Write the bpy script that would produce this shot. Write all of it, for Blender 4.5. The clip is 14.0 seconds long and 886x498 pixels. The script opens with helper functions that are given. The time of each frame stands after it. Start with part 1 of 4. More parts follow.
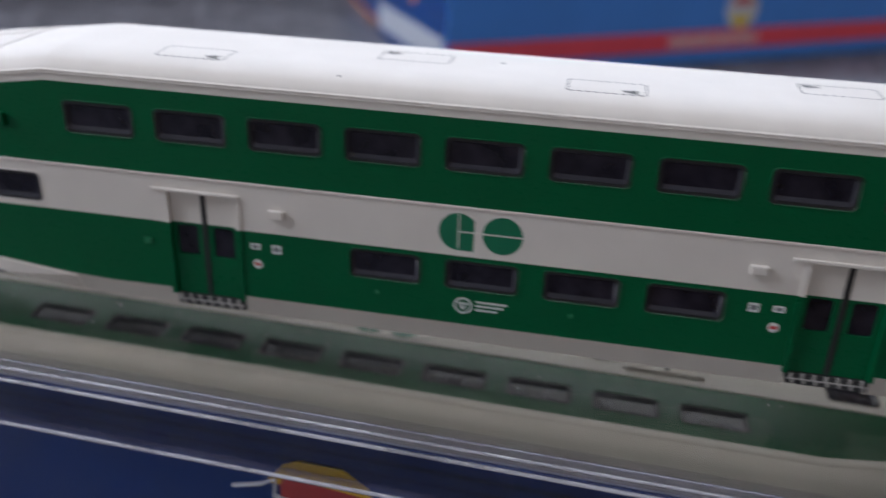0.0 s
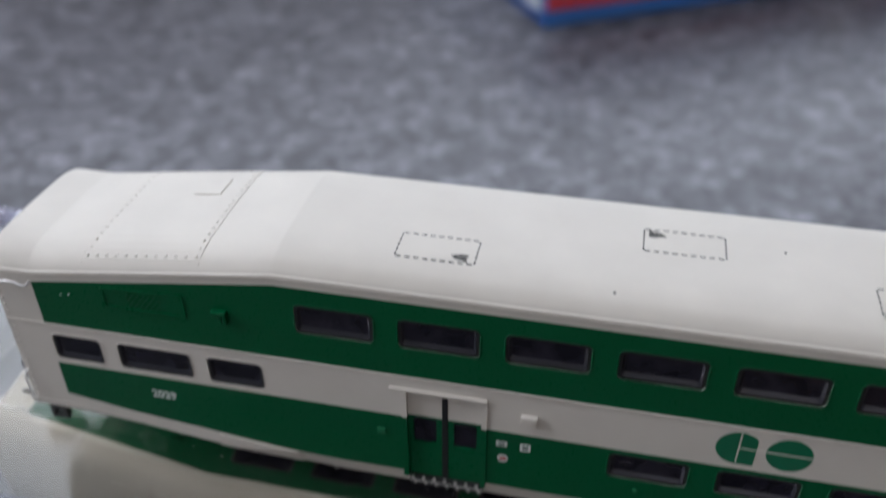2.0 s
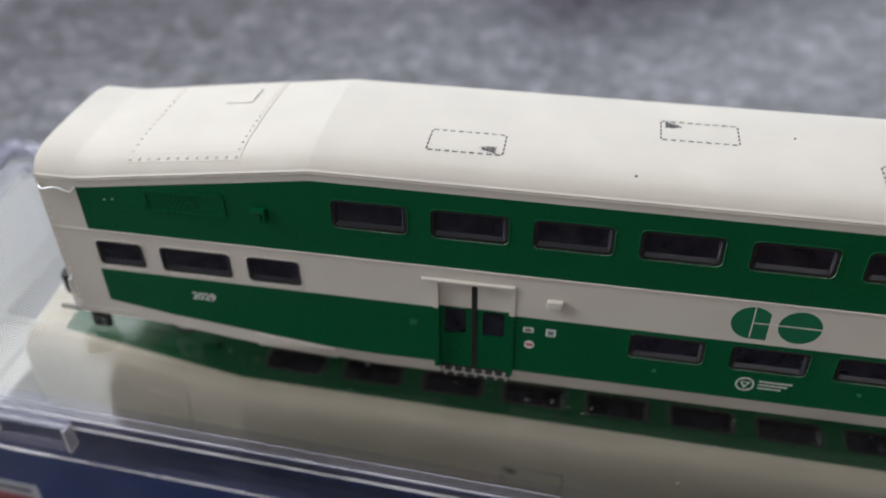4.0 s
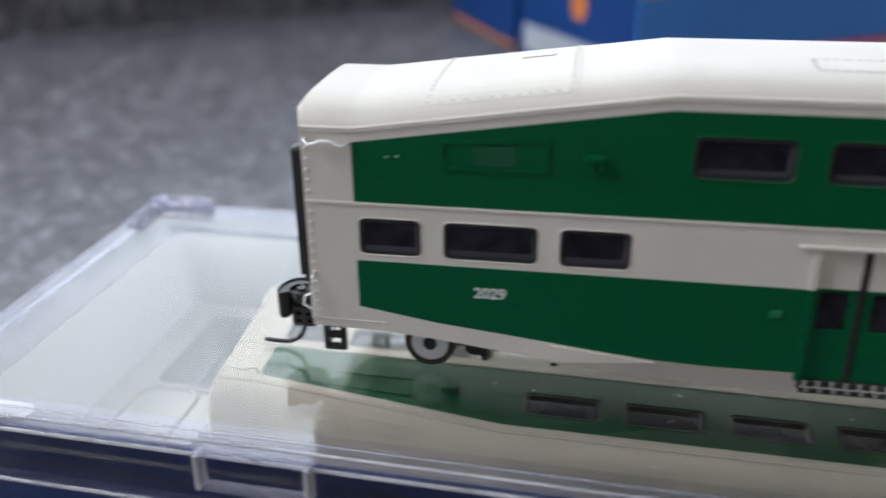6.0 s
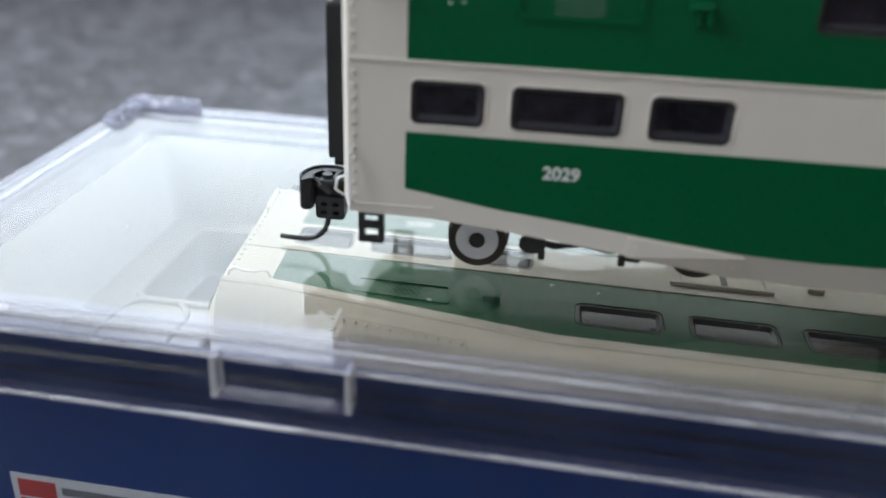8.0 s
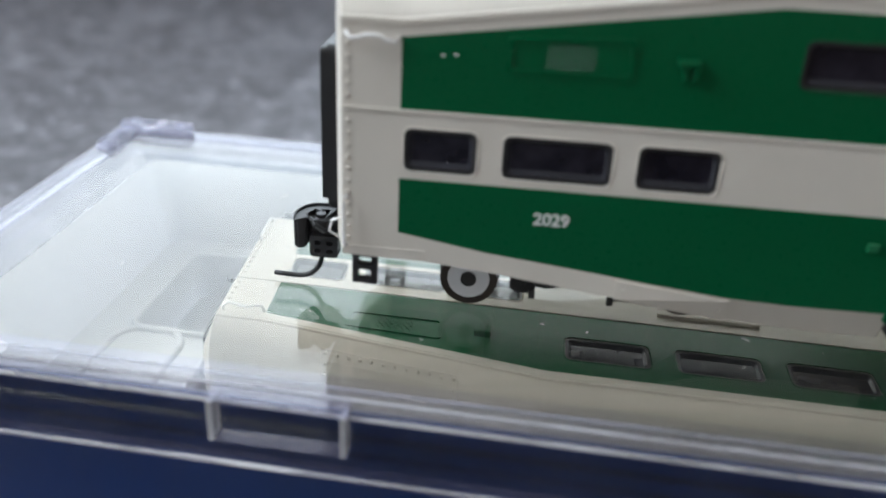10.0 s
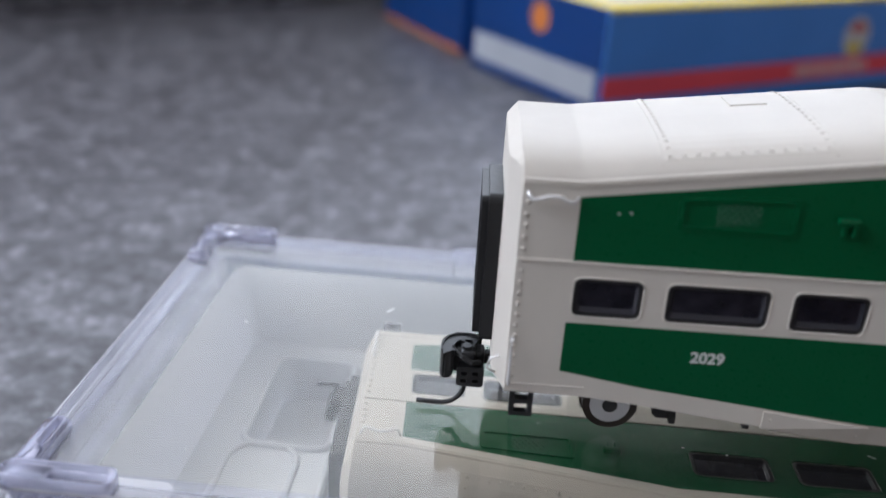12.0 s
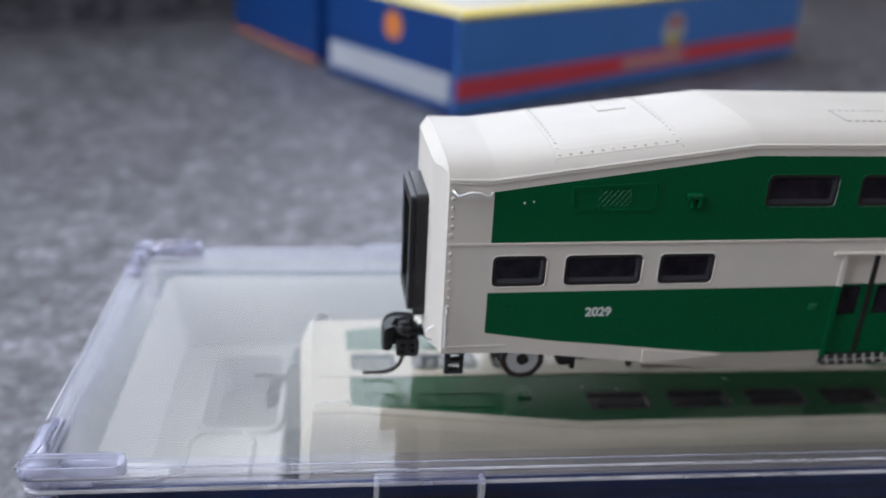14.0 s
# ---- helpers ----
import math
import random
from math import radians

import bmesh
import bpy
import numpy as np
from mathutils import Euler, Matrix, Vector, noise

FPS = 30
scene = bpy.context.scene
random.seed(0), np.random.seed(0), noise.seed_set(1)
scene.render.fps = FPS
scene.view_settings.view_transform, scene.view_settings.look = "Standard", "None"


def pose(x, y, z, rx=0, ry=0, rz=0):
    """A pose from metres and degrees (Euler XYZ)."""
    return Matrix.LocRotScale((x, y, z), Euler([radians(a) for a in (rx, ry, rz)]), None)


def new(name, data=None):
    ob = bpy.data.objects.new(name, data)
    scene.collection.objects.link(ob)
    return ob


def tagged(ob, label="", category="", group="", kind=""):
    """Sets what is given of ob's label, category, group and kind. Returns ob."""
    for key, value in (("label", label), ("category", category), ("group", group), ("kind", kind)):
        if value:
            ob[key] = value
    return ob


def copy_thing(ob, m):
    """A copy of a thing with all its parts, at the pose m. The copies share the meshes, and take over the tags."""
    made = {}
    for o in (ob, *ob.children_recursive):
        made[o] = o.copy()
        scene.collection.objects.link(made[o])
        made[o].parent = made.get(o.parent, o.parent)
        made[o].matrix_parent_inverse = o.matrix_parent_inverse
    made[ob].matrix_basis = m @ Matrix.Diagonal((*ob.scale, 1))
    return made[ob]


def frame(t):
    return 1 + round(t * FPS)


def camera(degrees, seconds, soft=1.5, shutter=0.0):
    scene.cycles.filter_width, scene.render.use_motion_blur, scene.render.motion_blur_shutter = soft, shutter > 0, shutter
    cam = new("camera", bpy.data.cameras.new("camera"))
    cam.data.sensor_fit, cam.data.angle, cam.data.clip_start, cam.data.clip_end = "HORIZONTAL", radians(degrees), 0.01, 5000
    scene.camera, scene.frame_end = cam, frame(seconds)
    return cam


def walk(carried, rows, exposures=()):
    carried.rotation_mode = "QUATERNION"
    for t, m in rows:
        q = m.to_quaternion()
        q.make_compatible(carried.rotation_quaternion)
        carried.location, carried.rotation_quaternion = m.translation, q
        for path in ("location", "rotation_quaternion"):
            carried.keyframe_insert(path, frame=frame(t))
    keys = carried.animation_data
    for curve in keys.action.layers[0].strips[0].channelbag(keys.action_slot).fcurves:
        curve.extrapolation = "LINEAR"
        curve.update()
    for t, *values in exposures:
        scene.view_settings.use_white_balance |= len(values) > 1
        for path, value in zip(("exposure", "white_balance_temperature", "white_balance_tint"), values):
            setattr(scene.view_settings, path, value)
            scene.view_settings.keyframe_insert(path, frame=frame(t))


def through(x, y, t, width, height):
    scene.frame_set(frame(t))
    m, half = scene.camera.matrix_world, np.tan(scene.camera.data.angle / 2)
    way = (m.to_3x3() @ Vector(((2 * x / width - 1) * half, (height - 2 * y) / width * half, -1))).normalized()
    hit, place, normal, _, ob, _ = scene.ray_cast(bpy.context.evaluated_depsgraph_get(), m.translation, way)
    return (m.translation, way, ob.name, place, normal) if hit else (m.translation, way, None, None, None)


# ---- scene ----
# ---------------------------------------------------------------- camera
# Lengths below are in millimetres unless a name says otherwise; MM turns them into metres.
MM = 0.001
cam = camera(52.90, 14.0, shutter=0.4)
cam.data.dof.use_dof = True
cam.data.dof.focus_distance = 0.152
cam.data.dof.aperture_fstop = 11.0
# seconds, stops, kelvin, tint: the picture warms while the camera looks down on the roof
EXPOSURES = [(0.0, 0.20, 5900, 15), (0.5, 0.22, 5900, 15), (1.0, 0.16, 6000, 13), (1.5, -0.10, 6050, 13), (2.0, -0.10, 6050, 12), (2.5, 0.05, 6350, 11), (3.2, 0.03, 6400, 11),
             (5.5, 0.40, 6200, 8), (6.2, 0.24, 6050, 9), (7.0, 0.38, 6100, 7), (7.5, 0.42, 6080, 6), (10.0, 0.42, 6080, 6), (10.5, 0.05, 6100, 10), (11.0, 0.03, 6100, 10), (12.0, 0.07, 6000, 13),
             (13.0, 0.1, 5980, 13), (14.0, 0.12, 6000, 12)]
ROWS = [
    (0.0, 160.68, -146.18, 98.94, 63.98, -1.86, 11.27),
    (0.5, 130.52, -153.68, 102.56, 64.02, -1.59, 12.76),
    (0.7, 116.41, -160.22, 98.98, 64.17, -1.60, 13.68),
    (1.0, 95.37, -158.22, 102.36, 64.12, -1.53, 14.08),
    (1.2, 93.90, -145.72, 111.12, 65.00, -2.05, 14.50),
    (1.5, 101.59, -121.08, 133.53, 62.09, -0.44, 13.85),
    (1.7, 105.89, -116.00, 141.36, 60.70, -1.16, 12.47),
    (2.0, 110.49, -110.10, 144.12, 54.54, 0.23, 12.25),
    (2.5, 108.51, -119.11, 151.14, 51.48, 0.40, 11.92),
    (3.0, 107.88, -117.33, 153.83, 50.38, 0.47, 11.70),
    (5.5, 79.16, -141.51, 95.67, 62.33, 0.90, 9.94),
    (6.0, 46.21, -125.97, 86.13, 65.69, 0.64, 10.08),
    (6.5, 32.36, -123.43, 78.19, 65.40, -0.36, 9.91),
    (7.0, 29.85, -116.58, 68.22, 64.69, -1.08, 9.03),
    (7.5, 28.22, -115.75, 64.64, 64.27, -1.66, 7.87),
    (10.0, 26.46, -114.80, 72.44, 63.47, -2.44, 6.59),
    (10.5, 1.82, -113.61, 81.51, 64.88, -2.41, 5.76),
    (11.0, -11.82, -106.17, 75.78, 65.31, -3.03, 3.73),
    (11.5, -6.91, -106.29, 75.49, 64.64, -2.84, 2.81),
    (12.0, -7.00, -116.31, 88.72, 65.54, -3.12, 2.76),
    (12.5, -0.95, -127.07, 85.32, 65.37, -3.37, 3.23),
    (13.0, 3.77, -129.76, 89.38, 65.78, -3.39, 3.02),
    (13.5, -0.37, -135.64, 96.02, 65.80, -3.36, -0.25),
    (14.0, -22.89, -143.40, 98.98, 66.01, -2.72, -7.98),
]
walk(cam, [(t, pose(x * MM, y * MM, z * MM, rx, ry, rz)) for t, x, y, z, rx, ry, rz in ROWS], EXPOSURES)

# ---------------------------------------------------------------- light
world = bpy.data.worlds.new("room_air")
scene.world = world
world.use_nodes = True
wn = world.node_tree.nodes
sky = wn.new("ShaderNodeTexSky")
sky.sky_type = "NISHITA"
sky.sun_disc = False
sky.sun_elevation, sky.sun_rotation = radians(40), radians(200)
world.node_tree.links.new(sky.outputs[0], wn["Background"].inputs[0])
wn["Background"].inputs[1].default_value = 0.12

BENCH = 33.0                      # the bench, boxes and window wall stand turned by this to the case
BENCH_Z = -47.2
U = Vector((math.cos(radians(BENCH)), math.sin(radians(BENCH)), 0))
V = Vector((-math.sin(radians(BENCH)), math.cos(radians(BENCH)), 0))
BENCH_M = Matrix.Rotation(radians(BENCH), 4, "Z")
BACK = 657.0                      # distance of the bench's back edge along V


def area_lamp(name, m, w, h, watts, colour):
    lamp = bpy.data.lights.new(name, "AREA")
    lamp.shape, lamp.size, lamp.size_y, lamp.energy, lamp.color = "RECTANGLE", w, h, watts, colour
    ob = new(name, lamp)
    ob.matrix_world = m
    return tagged(ob, "area lamp standing in for daylight", "daylight", kind="structure")


# ---------------------------------------------------------------- materials
def material(name, base, rough=0.5, metal=0.0, spec=0.5, coat=0.0):
    m = bpy.data.materials.new(name)
    m.use_nodes = True
    b = m.node_tree.nodes["Principled BSDF"]
    b.inputs["Base Color"].default_value = (*base, 1)
    b.inputs["Roughness"].default_value = rough
    b.inputs["Metallic"].default_value = metal
    b.inputs["Specular IOR Level"].default_value = spec
    b.inputs["Coat Weight"].default_value = coat
    return m, m.node_tree.nodes, m.node_tree.links, b


def coords(nodes, links, scale):
    c = nodes.new("ShaderNodeTexCoord")
    mp = nodes.new("ShaderNodeMapping")
    mp.inputs["Scale"].default_value = (scale, scale, scale)
    links.new(c.outputs["Object"], mp.inputs[0])
    return mp.outputs[0]


def noise_tex(nodes, links, vec, scale, detail=4.0, rough=0.55):
    n = nodes.new("ShaderNodeTexNoise")
    n.inputs["Scale"].default_value, n.inputs["Detail"].default_value, n.inputs["Roughness"].default_value = scale, detail, rough
    links.new(vec, n.inputs["Vector"])
    return n.outputs["Fac"]


def ramp(nodes, links, fac, stops):
    r = nodes.new("ShaderNodeValToRGB")
    el = r.color_ramp.elements
    while len(el) < len(stops):
        el.new(0.5)
    for e, (p, c) in zip(el, stops):
        e.position, e.color = p, (*c, 1)
    links.new(fac, r.inputs[0])
    return r.outputs[0]


def bump(nodes, links, height, b, strength, dist):
    n = nodes.new("ShaderNodeBump")
    n.inputs["Strength"].default_value, n.inputs["Distance"].default_value = strength, dist
    links.new(height, n.inputs["Height"])
    links.new(n.outputs[0], b.inputs["Normal"])


def grained(name, base, rough, vary=0.06, grain=900.0, relief=0.15, spec=0.5, metal=0.0, coat=0.0):
    """A moulded or painted surface with slight blotches, dust and a fine skin."""
    m, nodes, links, b = material(name, base, rough, metal, spec, coat)
    vec = coords(nodes, links, 1.0)
    big = noise_tex(nodes, links, vec, grain * 0.06, 3)
    lo = tuple(max(0.0, c * (1 - vary)) for c in base)
    hi = tuple(min(1.0, c * (1 + vary)) for c in base)
    links.new(ramp(nodes, links, big, [(0.3, lo), (0.7, hi)]), b.inputs["Base Color"])
    fine = noise_tex(nodes, links, vec, grain, 3)
    rr = nodes.new("ShaderNodeMapRange")
    rr.inputs[3].default_value, rr.inputs[4].default_value = rough * 0.85, min(1.0, rough * 1.2)
    links.new(fine, rr.inputs[0])
    links.new(rr.outputs[0], b.inputs["Roughness"])
    bump(nodes, links, fine, b, relief, 0.00008)
    return m


CREAM = grained("cream_plastic", (0.60, 0.565, 0.51), 0.5, 0.03, 1500, 0.06, spec=0.25)
GREEN = grained("green_paint", (0.001, 0.080, 0.027), 0.28, 0.03, 1800, 0.02, spec=0.22)
LOGO_GREEN = grained("logo_green", (0.004, 0.13, 0.06), 0.35, 0.05, 1800, 0.1)
BLACK = grained("black_plastic", (0.012, 0.012, 0.013), 0.42, 0.2, 1500, 0.3)
TYRE = grained("blackened_wheel", (0.05, 0.04, 0.034), 0.35, 0.3, 700, 0.2, metal=0.5)
SILVER = grained("grey_wheel_face", (0.60, 0.61, 0.63), 0.4, 0.06, 1500, 0.15, metal=0.1)
WIRE = grained("bright_wire", (0.88, 0.88, 0.88), 0.25, 0.04, 1500, 0.1, metal=0.25)
PRINT_WHITE = grained("white_print", (0.62, 0.64, 0.62), 0.5, 0.08, 2500, 0.1)
PRINT_GREY = grained("grey_print", (0.05, 0.05, 0.048), 0.6, 0.3, 2500, 0.1)
PRINT_RED = grained("red_print", (0.45, 0.05, 0.04), 0.5, 0.1, 2500, 0.1)
PRINT_YELLOW = grained("yellow_print", (0.75, 0.48, 0.02), 0.45, 0.06, 900, 0.1)
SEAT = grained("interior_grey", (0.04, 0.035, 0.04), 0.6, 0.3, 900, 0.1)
BLUE_CARD = grained("mid_blue_card", (0.09, 0.31, 0.86), 0.38, 0.05, 300, 0.1)
NAVY_CARD = grained("navy_card", (0.002, 0.034, 0.155), 0.4, 0.08, 300, 0.1)
YELLOW_CARD = grained("yellow_card", (0.85, 0.66, 0.03), 0.4, 0.04, 300, 0.1)
RED_CARD = grained("red_card", (0.93, 0.10, 0.14), 0.4, 0.05, 300, 0.1)
WHITE_CARD = grained("white_card", (0.72, 0.73, 0.74), 0.5, 0.06, 300, 0.1)
GREY_CARD = grained("grey_label", (0.36, 0.38, 0.42), 0.5, 0.25, 90, 0.1)
ORANGE_CARD = grained("orange_card", (0.50, 0.16, 0.03), 0.45, 0.08, 300, 0.1)
BRICK_RED = grained("brick_red_card", (0.36, 0.05, 0.025), 0.45, 0.1, 300, 0.1)
WALL = grained("wall_paint", (0.68, 0.68, 0.67), 0.8, 0.04, 40, 0.2)
WOOD = grained("brown_wood", (0.16, 0.085, 0.045), 0.45, 0.2, 60, 0.2)
FLOOR = grained("floor_wood", (0.22, 0.15, 0.10), 0.5, 0.2, 30, 0.2)
DUST = grained("dust", (0.75, 0.75, 0.72), 0.8, 0.1, 900, 0.1)


def thin_white(name, base, through):
    """Thin vacuum-formed sheet that lets some daylight through."""
    m = grained(name, base, 0.4, 0.03, 300, 0.04)
    nodes, links = m.node_tree.nodes, m.node_tree.links
    tl, mix = nodes.new("ShaderNodeBsdfTranslucent"), nodes.new("ShaderNodeMixShader")
    tl.inputs[0].default_value = (*base, 1)
    mix.inputs[0].default_value = through
    links.new(nodes["Principled BSDF"].outputs[0], mix.inputs[1])
    links.new(tl.outputs[0], mix.inputs[2])
    links.new(mix.outputs[0], nodes["Material Output"].inputs[0])
    return m


TRAY = thin_white("white_tray", (0.84, 0.86, 0.90), 0.3)


def clear_plastic(name, tint, gloss_rough, haze, body=(0.75, 0.75, 0.78), sheen=0.05):
    """Clear polystyrene: lets light through, shines by Fresnel, with faint smears."""
    m = bpy.data.materials.new(name)
    m.use_nodes = True
    nodes, links = m.node_tree.nodes, m.node_tree.links
    nodes.remove(nodes["Principled BSDF"])
    tr, gl, df = nodes.new("ShaderNodeBsdfTransparent"), nodes.new("ShaderNodeBsdfGlossy"), nodes.new("ShaderNodeBsdfDiffuse")
    tr.inputs[0].default_value = (*tint, 1)
    gl.inputs["Roughness"].default_value = gloss_rough
    df.inputs[0].default_value = (*body, 1)
    vec = coords(nodes, links, 1.0)
    smear = noise_tex(nodes, links, vec, 35.0, 5, 0.65)
    mr = nodes.new("ShaderNodeMapRange")
    mr.inputs[1].default_value, mr.inputs[2].default_value = 0.35, 0.75
    mr.inputs[3].default_value, mr.inputs[4].default_value = haze * 0.5, haze * 1.6
    links.new(smear, mr.inputs[0])
    # wiped streaks and fine scratches
    wipe = nodes.new("ShaderNodeMapping")
    wipe.inputs["Rotation"].default_value = (0, 0, 0.5)
    wipe.inputs["Scale"].default_value = (40, 520, 40)
    links.new(vec, wipe.inputs[0])
    streak = noise_tex(nodes, links, wipe.outputs[0], 1.0, 3, 0.6)
    st = nodes.new("ShaderNodeMapRange")
    st.inputs[1].default_value, st.inputs[2].default_value = 0.63, 0.78
    st.inputs[3].default_value, st.inputs[4].default_value = 0.0, haze * 2.5
    links.new(streak, st.inputs[0])
    total = nodes.new("ShaderNodeMath")
    links.new(mr.outputs[0], total.inputs[0])
    links.new(st.outputs[0], total.inputs[1])
    mix1, mix2, lw = nodes.new("ShaderNodeMixShader"), nodes.new("ShaderNodeMixShader"), nodes.new("ShaderNodeLayerWeight")
    lw.inputs[0].default_value = 0.5
    pw, fr = nodes.new("ShaderNodeMath"), nodes.new("ShaderNodeMath")
    pw.operation, fr.operation = "POWER", "MULTIPLY_ADD"
    pw.inputs[1].default_value, fr.inputs[1].default_value, fr.inputs[2].default_value = 5.0, 0.9, sheen
    links.new(lw.outputs["Facing"], pw.inputs[0])
    links.new(pw.outputs[0], fr.inputs[0])
    links.new(total.outputs[0], mix1.inputs[0])
    links.new(tr.outputs[0], mix1.inputs[1])
    links.new(df.outputs[0], mix1.inputs[2])
    links.new(fr.outputs[0], mix2.inputs[0])
    links.new(mix1.outputs[0], mix2.inputs[1])
    links.new(gl.outputs[0], mix2.inputs[2])
    links.new(mix2.outputs[0], nodes["Material Output"].inputs[0])
    return m


LID_CLEAR = clear_plastic("clear_lid", (0.93, 0.92, 0.89), 0.03, 0.007)
RIM_CLEAR = clear_plastic("clear_rim", (0.95, 0.95, 0.98), 0.06, 0.004, sheen=0.018)
# rims and corners: bluish diffuse haze paints in the glow of lit plastic
EDGE_GLOW = clear_plastic("clear_edge_glow", (0.93, 0.93, 0.97), 0.10, 0.07, (0.40, 0.40, 0.58))
STUD_GLOW = clear_plastic("clear_stud_glow", (0.95, 0.95, 0.98), 0.08, 0.36, (0.64, 0.66, 0.84))
# strong pale haze paints the highlight of an edge into its colour
EDGE_GLINT = clear_plastic("painted_edge_glint", (0.95, 0.95, 0.98), 0.2, 0.36)

# window panes of the coach: dark smoked plastic
PANE, _n, _l, _b = material("smoked_pane", (0.012, 0.010, 0.016), 0.18, 0.0, 0.32)
_f = noise_tex(_n, _l, coords(_n, _l, 1.0), 220.0, 4)
_l.new(ramp(_n, _l, _f, [(0.35, (0.005, 0.005, 0.010)), (0.7, (0.022, 0.020, 0.030))]), _b.inputs["Base Color"])
bump(_n, _l, _f, _b, 0.12, 0.0004)

# speckled grey laminate of the bench
LAMINATE, _n, _l, _b = material("speckled_laminate", (0.1, 0.1, 0.1), 0.38, 0.0, 0.45)
_v = coords(_n, _l, 1.0)
_a = noise_tex(_n, _l, _v, 92.0, 4, 0.6)
_c = noise_tex(_n, _l, _v, 260.0, 4, 0.7)
_mx = _n.new("ShaderNodeMath")
_mx.operation = "MULTIPLY_ADD"
_mx.inputs[1].default_value = 0.55
_l.new(_c, _mx.inputs[0])
_sc = _n.new("ShaderNodeMath")
_sc.operation = "MULTIPLY"
_sc.inputs[1].default_value = 0.5
_l.new(_a, _sc.inputs[0])
_l.new(_sc.outputs[0], _mx.inputs[2])
_l.new(ramp(_n, _l, _mx.outputs[0], [(0.39, (0.025, 0.024, 0.029)), (0.49, (0.061, 0.060, 0.070)), (0.57, (0.118, 0.118, 0.135)), (0.66, (0.25, 0.25, 0.28))]), _b.inputs["Base Color"])
bump(_n, _l, _c, _b, 0.25, 0.0002)


# ---------------------------------------------------------------- mesh helpers (millimetres)
def part(name, bm, mats, parent=None, label="", smooth=False):
    """Links a bmesh as ONE mesh object, under a thing or a part."""
    bmesh.ops.scale(bm, vec=(MM, MM, MM), verts=bm.verts)
    bmesh.ops.recalc_face_normals(bm, faces=bm.faces)
    me = bpy.data.meshes.new(name)
    if smooth:
        for f in bm.faces:
            f.smooth = True
    bm.to_mesh(me)
    bm.free()
    for m in (mats if isinstance(mats, (list, tuple)) else [mats]):
        me.materials.append(m)
    ob = new(name, me)
    ob.parent = parent
    if label:
        tagged(ob, label)
    return ob


def empty(name, label, category, group="", kind=""):
    ob = new(name)
    ob.empty_display_size = 0.005
    return tagged(ob, label, category, group, kind)


def box(bm, x0, x1, y0, y1, z0, z1, bevel=0.0, mat=0):
    vs = [bm.verts.new((x, y, z)) for x in (x0, x1) for y in (y0, y1) for z in (z0, z1)]
    fs = [bm.faces.new([vs[i] for i in q]) for q in ((0, 1, 3, 2), (4, 6, 7, 5), (0, 4, 5, 1), (2, 3, 7, 6), (0, 2, 6, 4), (1, 5, 7, 3))]
    for f in fs:
        f.material_index = mat
    if bevel:
        edges = list({e for f in fs for e in f.edges})
        bmesh.ops.bevel(bm, geom=edges, offset=bevel, segments=2, affect="EDGES", profile=0.6)
    return bm


def cylinder(bm, centre, axis, r, h, n=20, r2=None, mat=0):
    rot = Vector((0, 0, 1)).rotation_difference(Vector(axis).normalized()).to_matrix().to_4x4()
    got = bmesh.ops.create_cone(bm, cap_ends=True, segments=n, radius1=r, radius2=r if r2 is None else r2, depth=h,
                                matrix=Matrix.Translation(centre) @ rot)
    for v in got["verts"]:
        for f in v.link_faces:
            f.material_index = mat
    return bm


def dome(bm, centre, r, axis, squash=0.6, n=8):
    """A rivet head."""
    rot = Vector((0, 0, 1)).rotation_difference(Vector(axis).normalized()).to_matrix().to_4x4()
    bmesh.ops.create_uvsphere(bm, u_segments=n, v_segments=5, radius=r, matrix=Matrix.Translation(centre) @ rot @ Matrix.Diagonal((1, 1, squash, 1)))
    return bm


def tube(bm, pts, r, n=8):
    pts = [Vector(p) for p in pts]
    rings = []
    for i, p in enumerate(pts):
        d = (pts[min(i + 1, len(pts) - 1)] - pts[max(i - 1, 0)]).normalized()
        side = d.cross(Vector((0, 0, 1)) if abs(d.z) < 0.9 else Vector((0, 1, 0))).normalized()
        up = side.cross(d)
        rings.append([bm.verts.new(p + r * (math.cos(a) * side + math.sin(a) * up)) for a in (2 * math.pi * k / n for k in range(n))])
    for a, b in zip(rings, rings[1:]):
        for k in range(n):
            bm.faces.new((a[k], a[(k + 1) % n], b[(k + 1) % n], b[k]))
    bm.faces.new(rings[0][::-1])
    bm.faces.new(rings[-1])
    return bm


def rounded(u0, u1, v0, v1, r, n=4):
    """A rounded rectangle as a loop of (u, v)."""
    out = []
    for cu, cv, a0 in ((u1 - r, v1 - r, 0), (u0 + r, v1 - r, 90), (u0 + r, v0 + r, 180), (u1 - r, v0 + r, 270)):
        for k in range(n + 1):
            a = radians(a0 + 90 * k / n)
            out.append((cu + r * math.cos(a), cv + r * math.sin(a)))
    return out


def fill(bm, outer, holes, place, mat=0):
    """Fills an outline with holes; place(u, v) gives the point."""
    edges = []
    for loop in [outer] + list(holes):
        vs = [bm.verts.new(place(u, v)) for u, v in loop]
        edges += [bm.edges.new((vs[i], vs[(i + 1) % len(vs)])) for i in range(len(vs))]
    got = bmesh.ops.triangle_fill(bm, use_beauty=True, edges=edges)
    faces = [g for g in got["geom"] if isinstance(g, bmesh.types.BMFace)]
    for f in faces:
        f.material_index = mat
    return faces


def returns(bm, offset):
    """Folds every open edge of a sheet back by an offset, so that it has thickness."""
    d = Vector(offset)
    for e in [e for e in bm.edges if len(e.link_faces) == 1]:
        a, b = e.verts
        f = e.link_faces[0]
        q = bm.faces.new((a, b, bm.verts.new(b.co + d), bm.verts.new(a.co + d)))
        q.material_index = f.material_index
    return bm


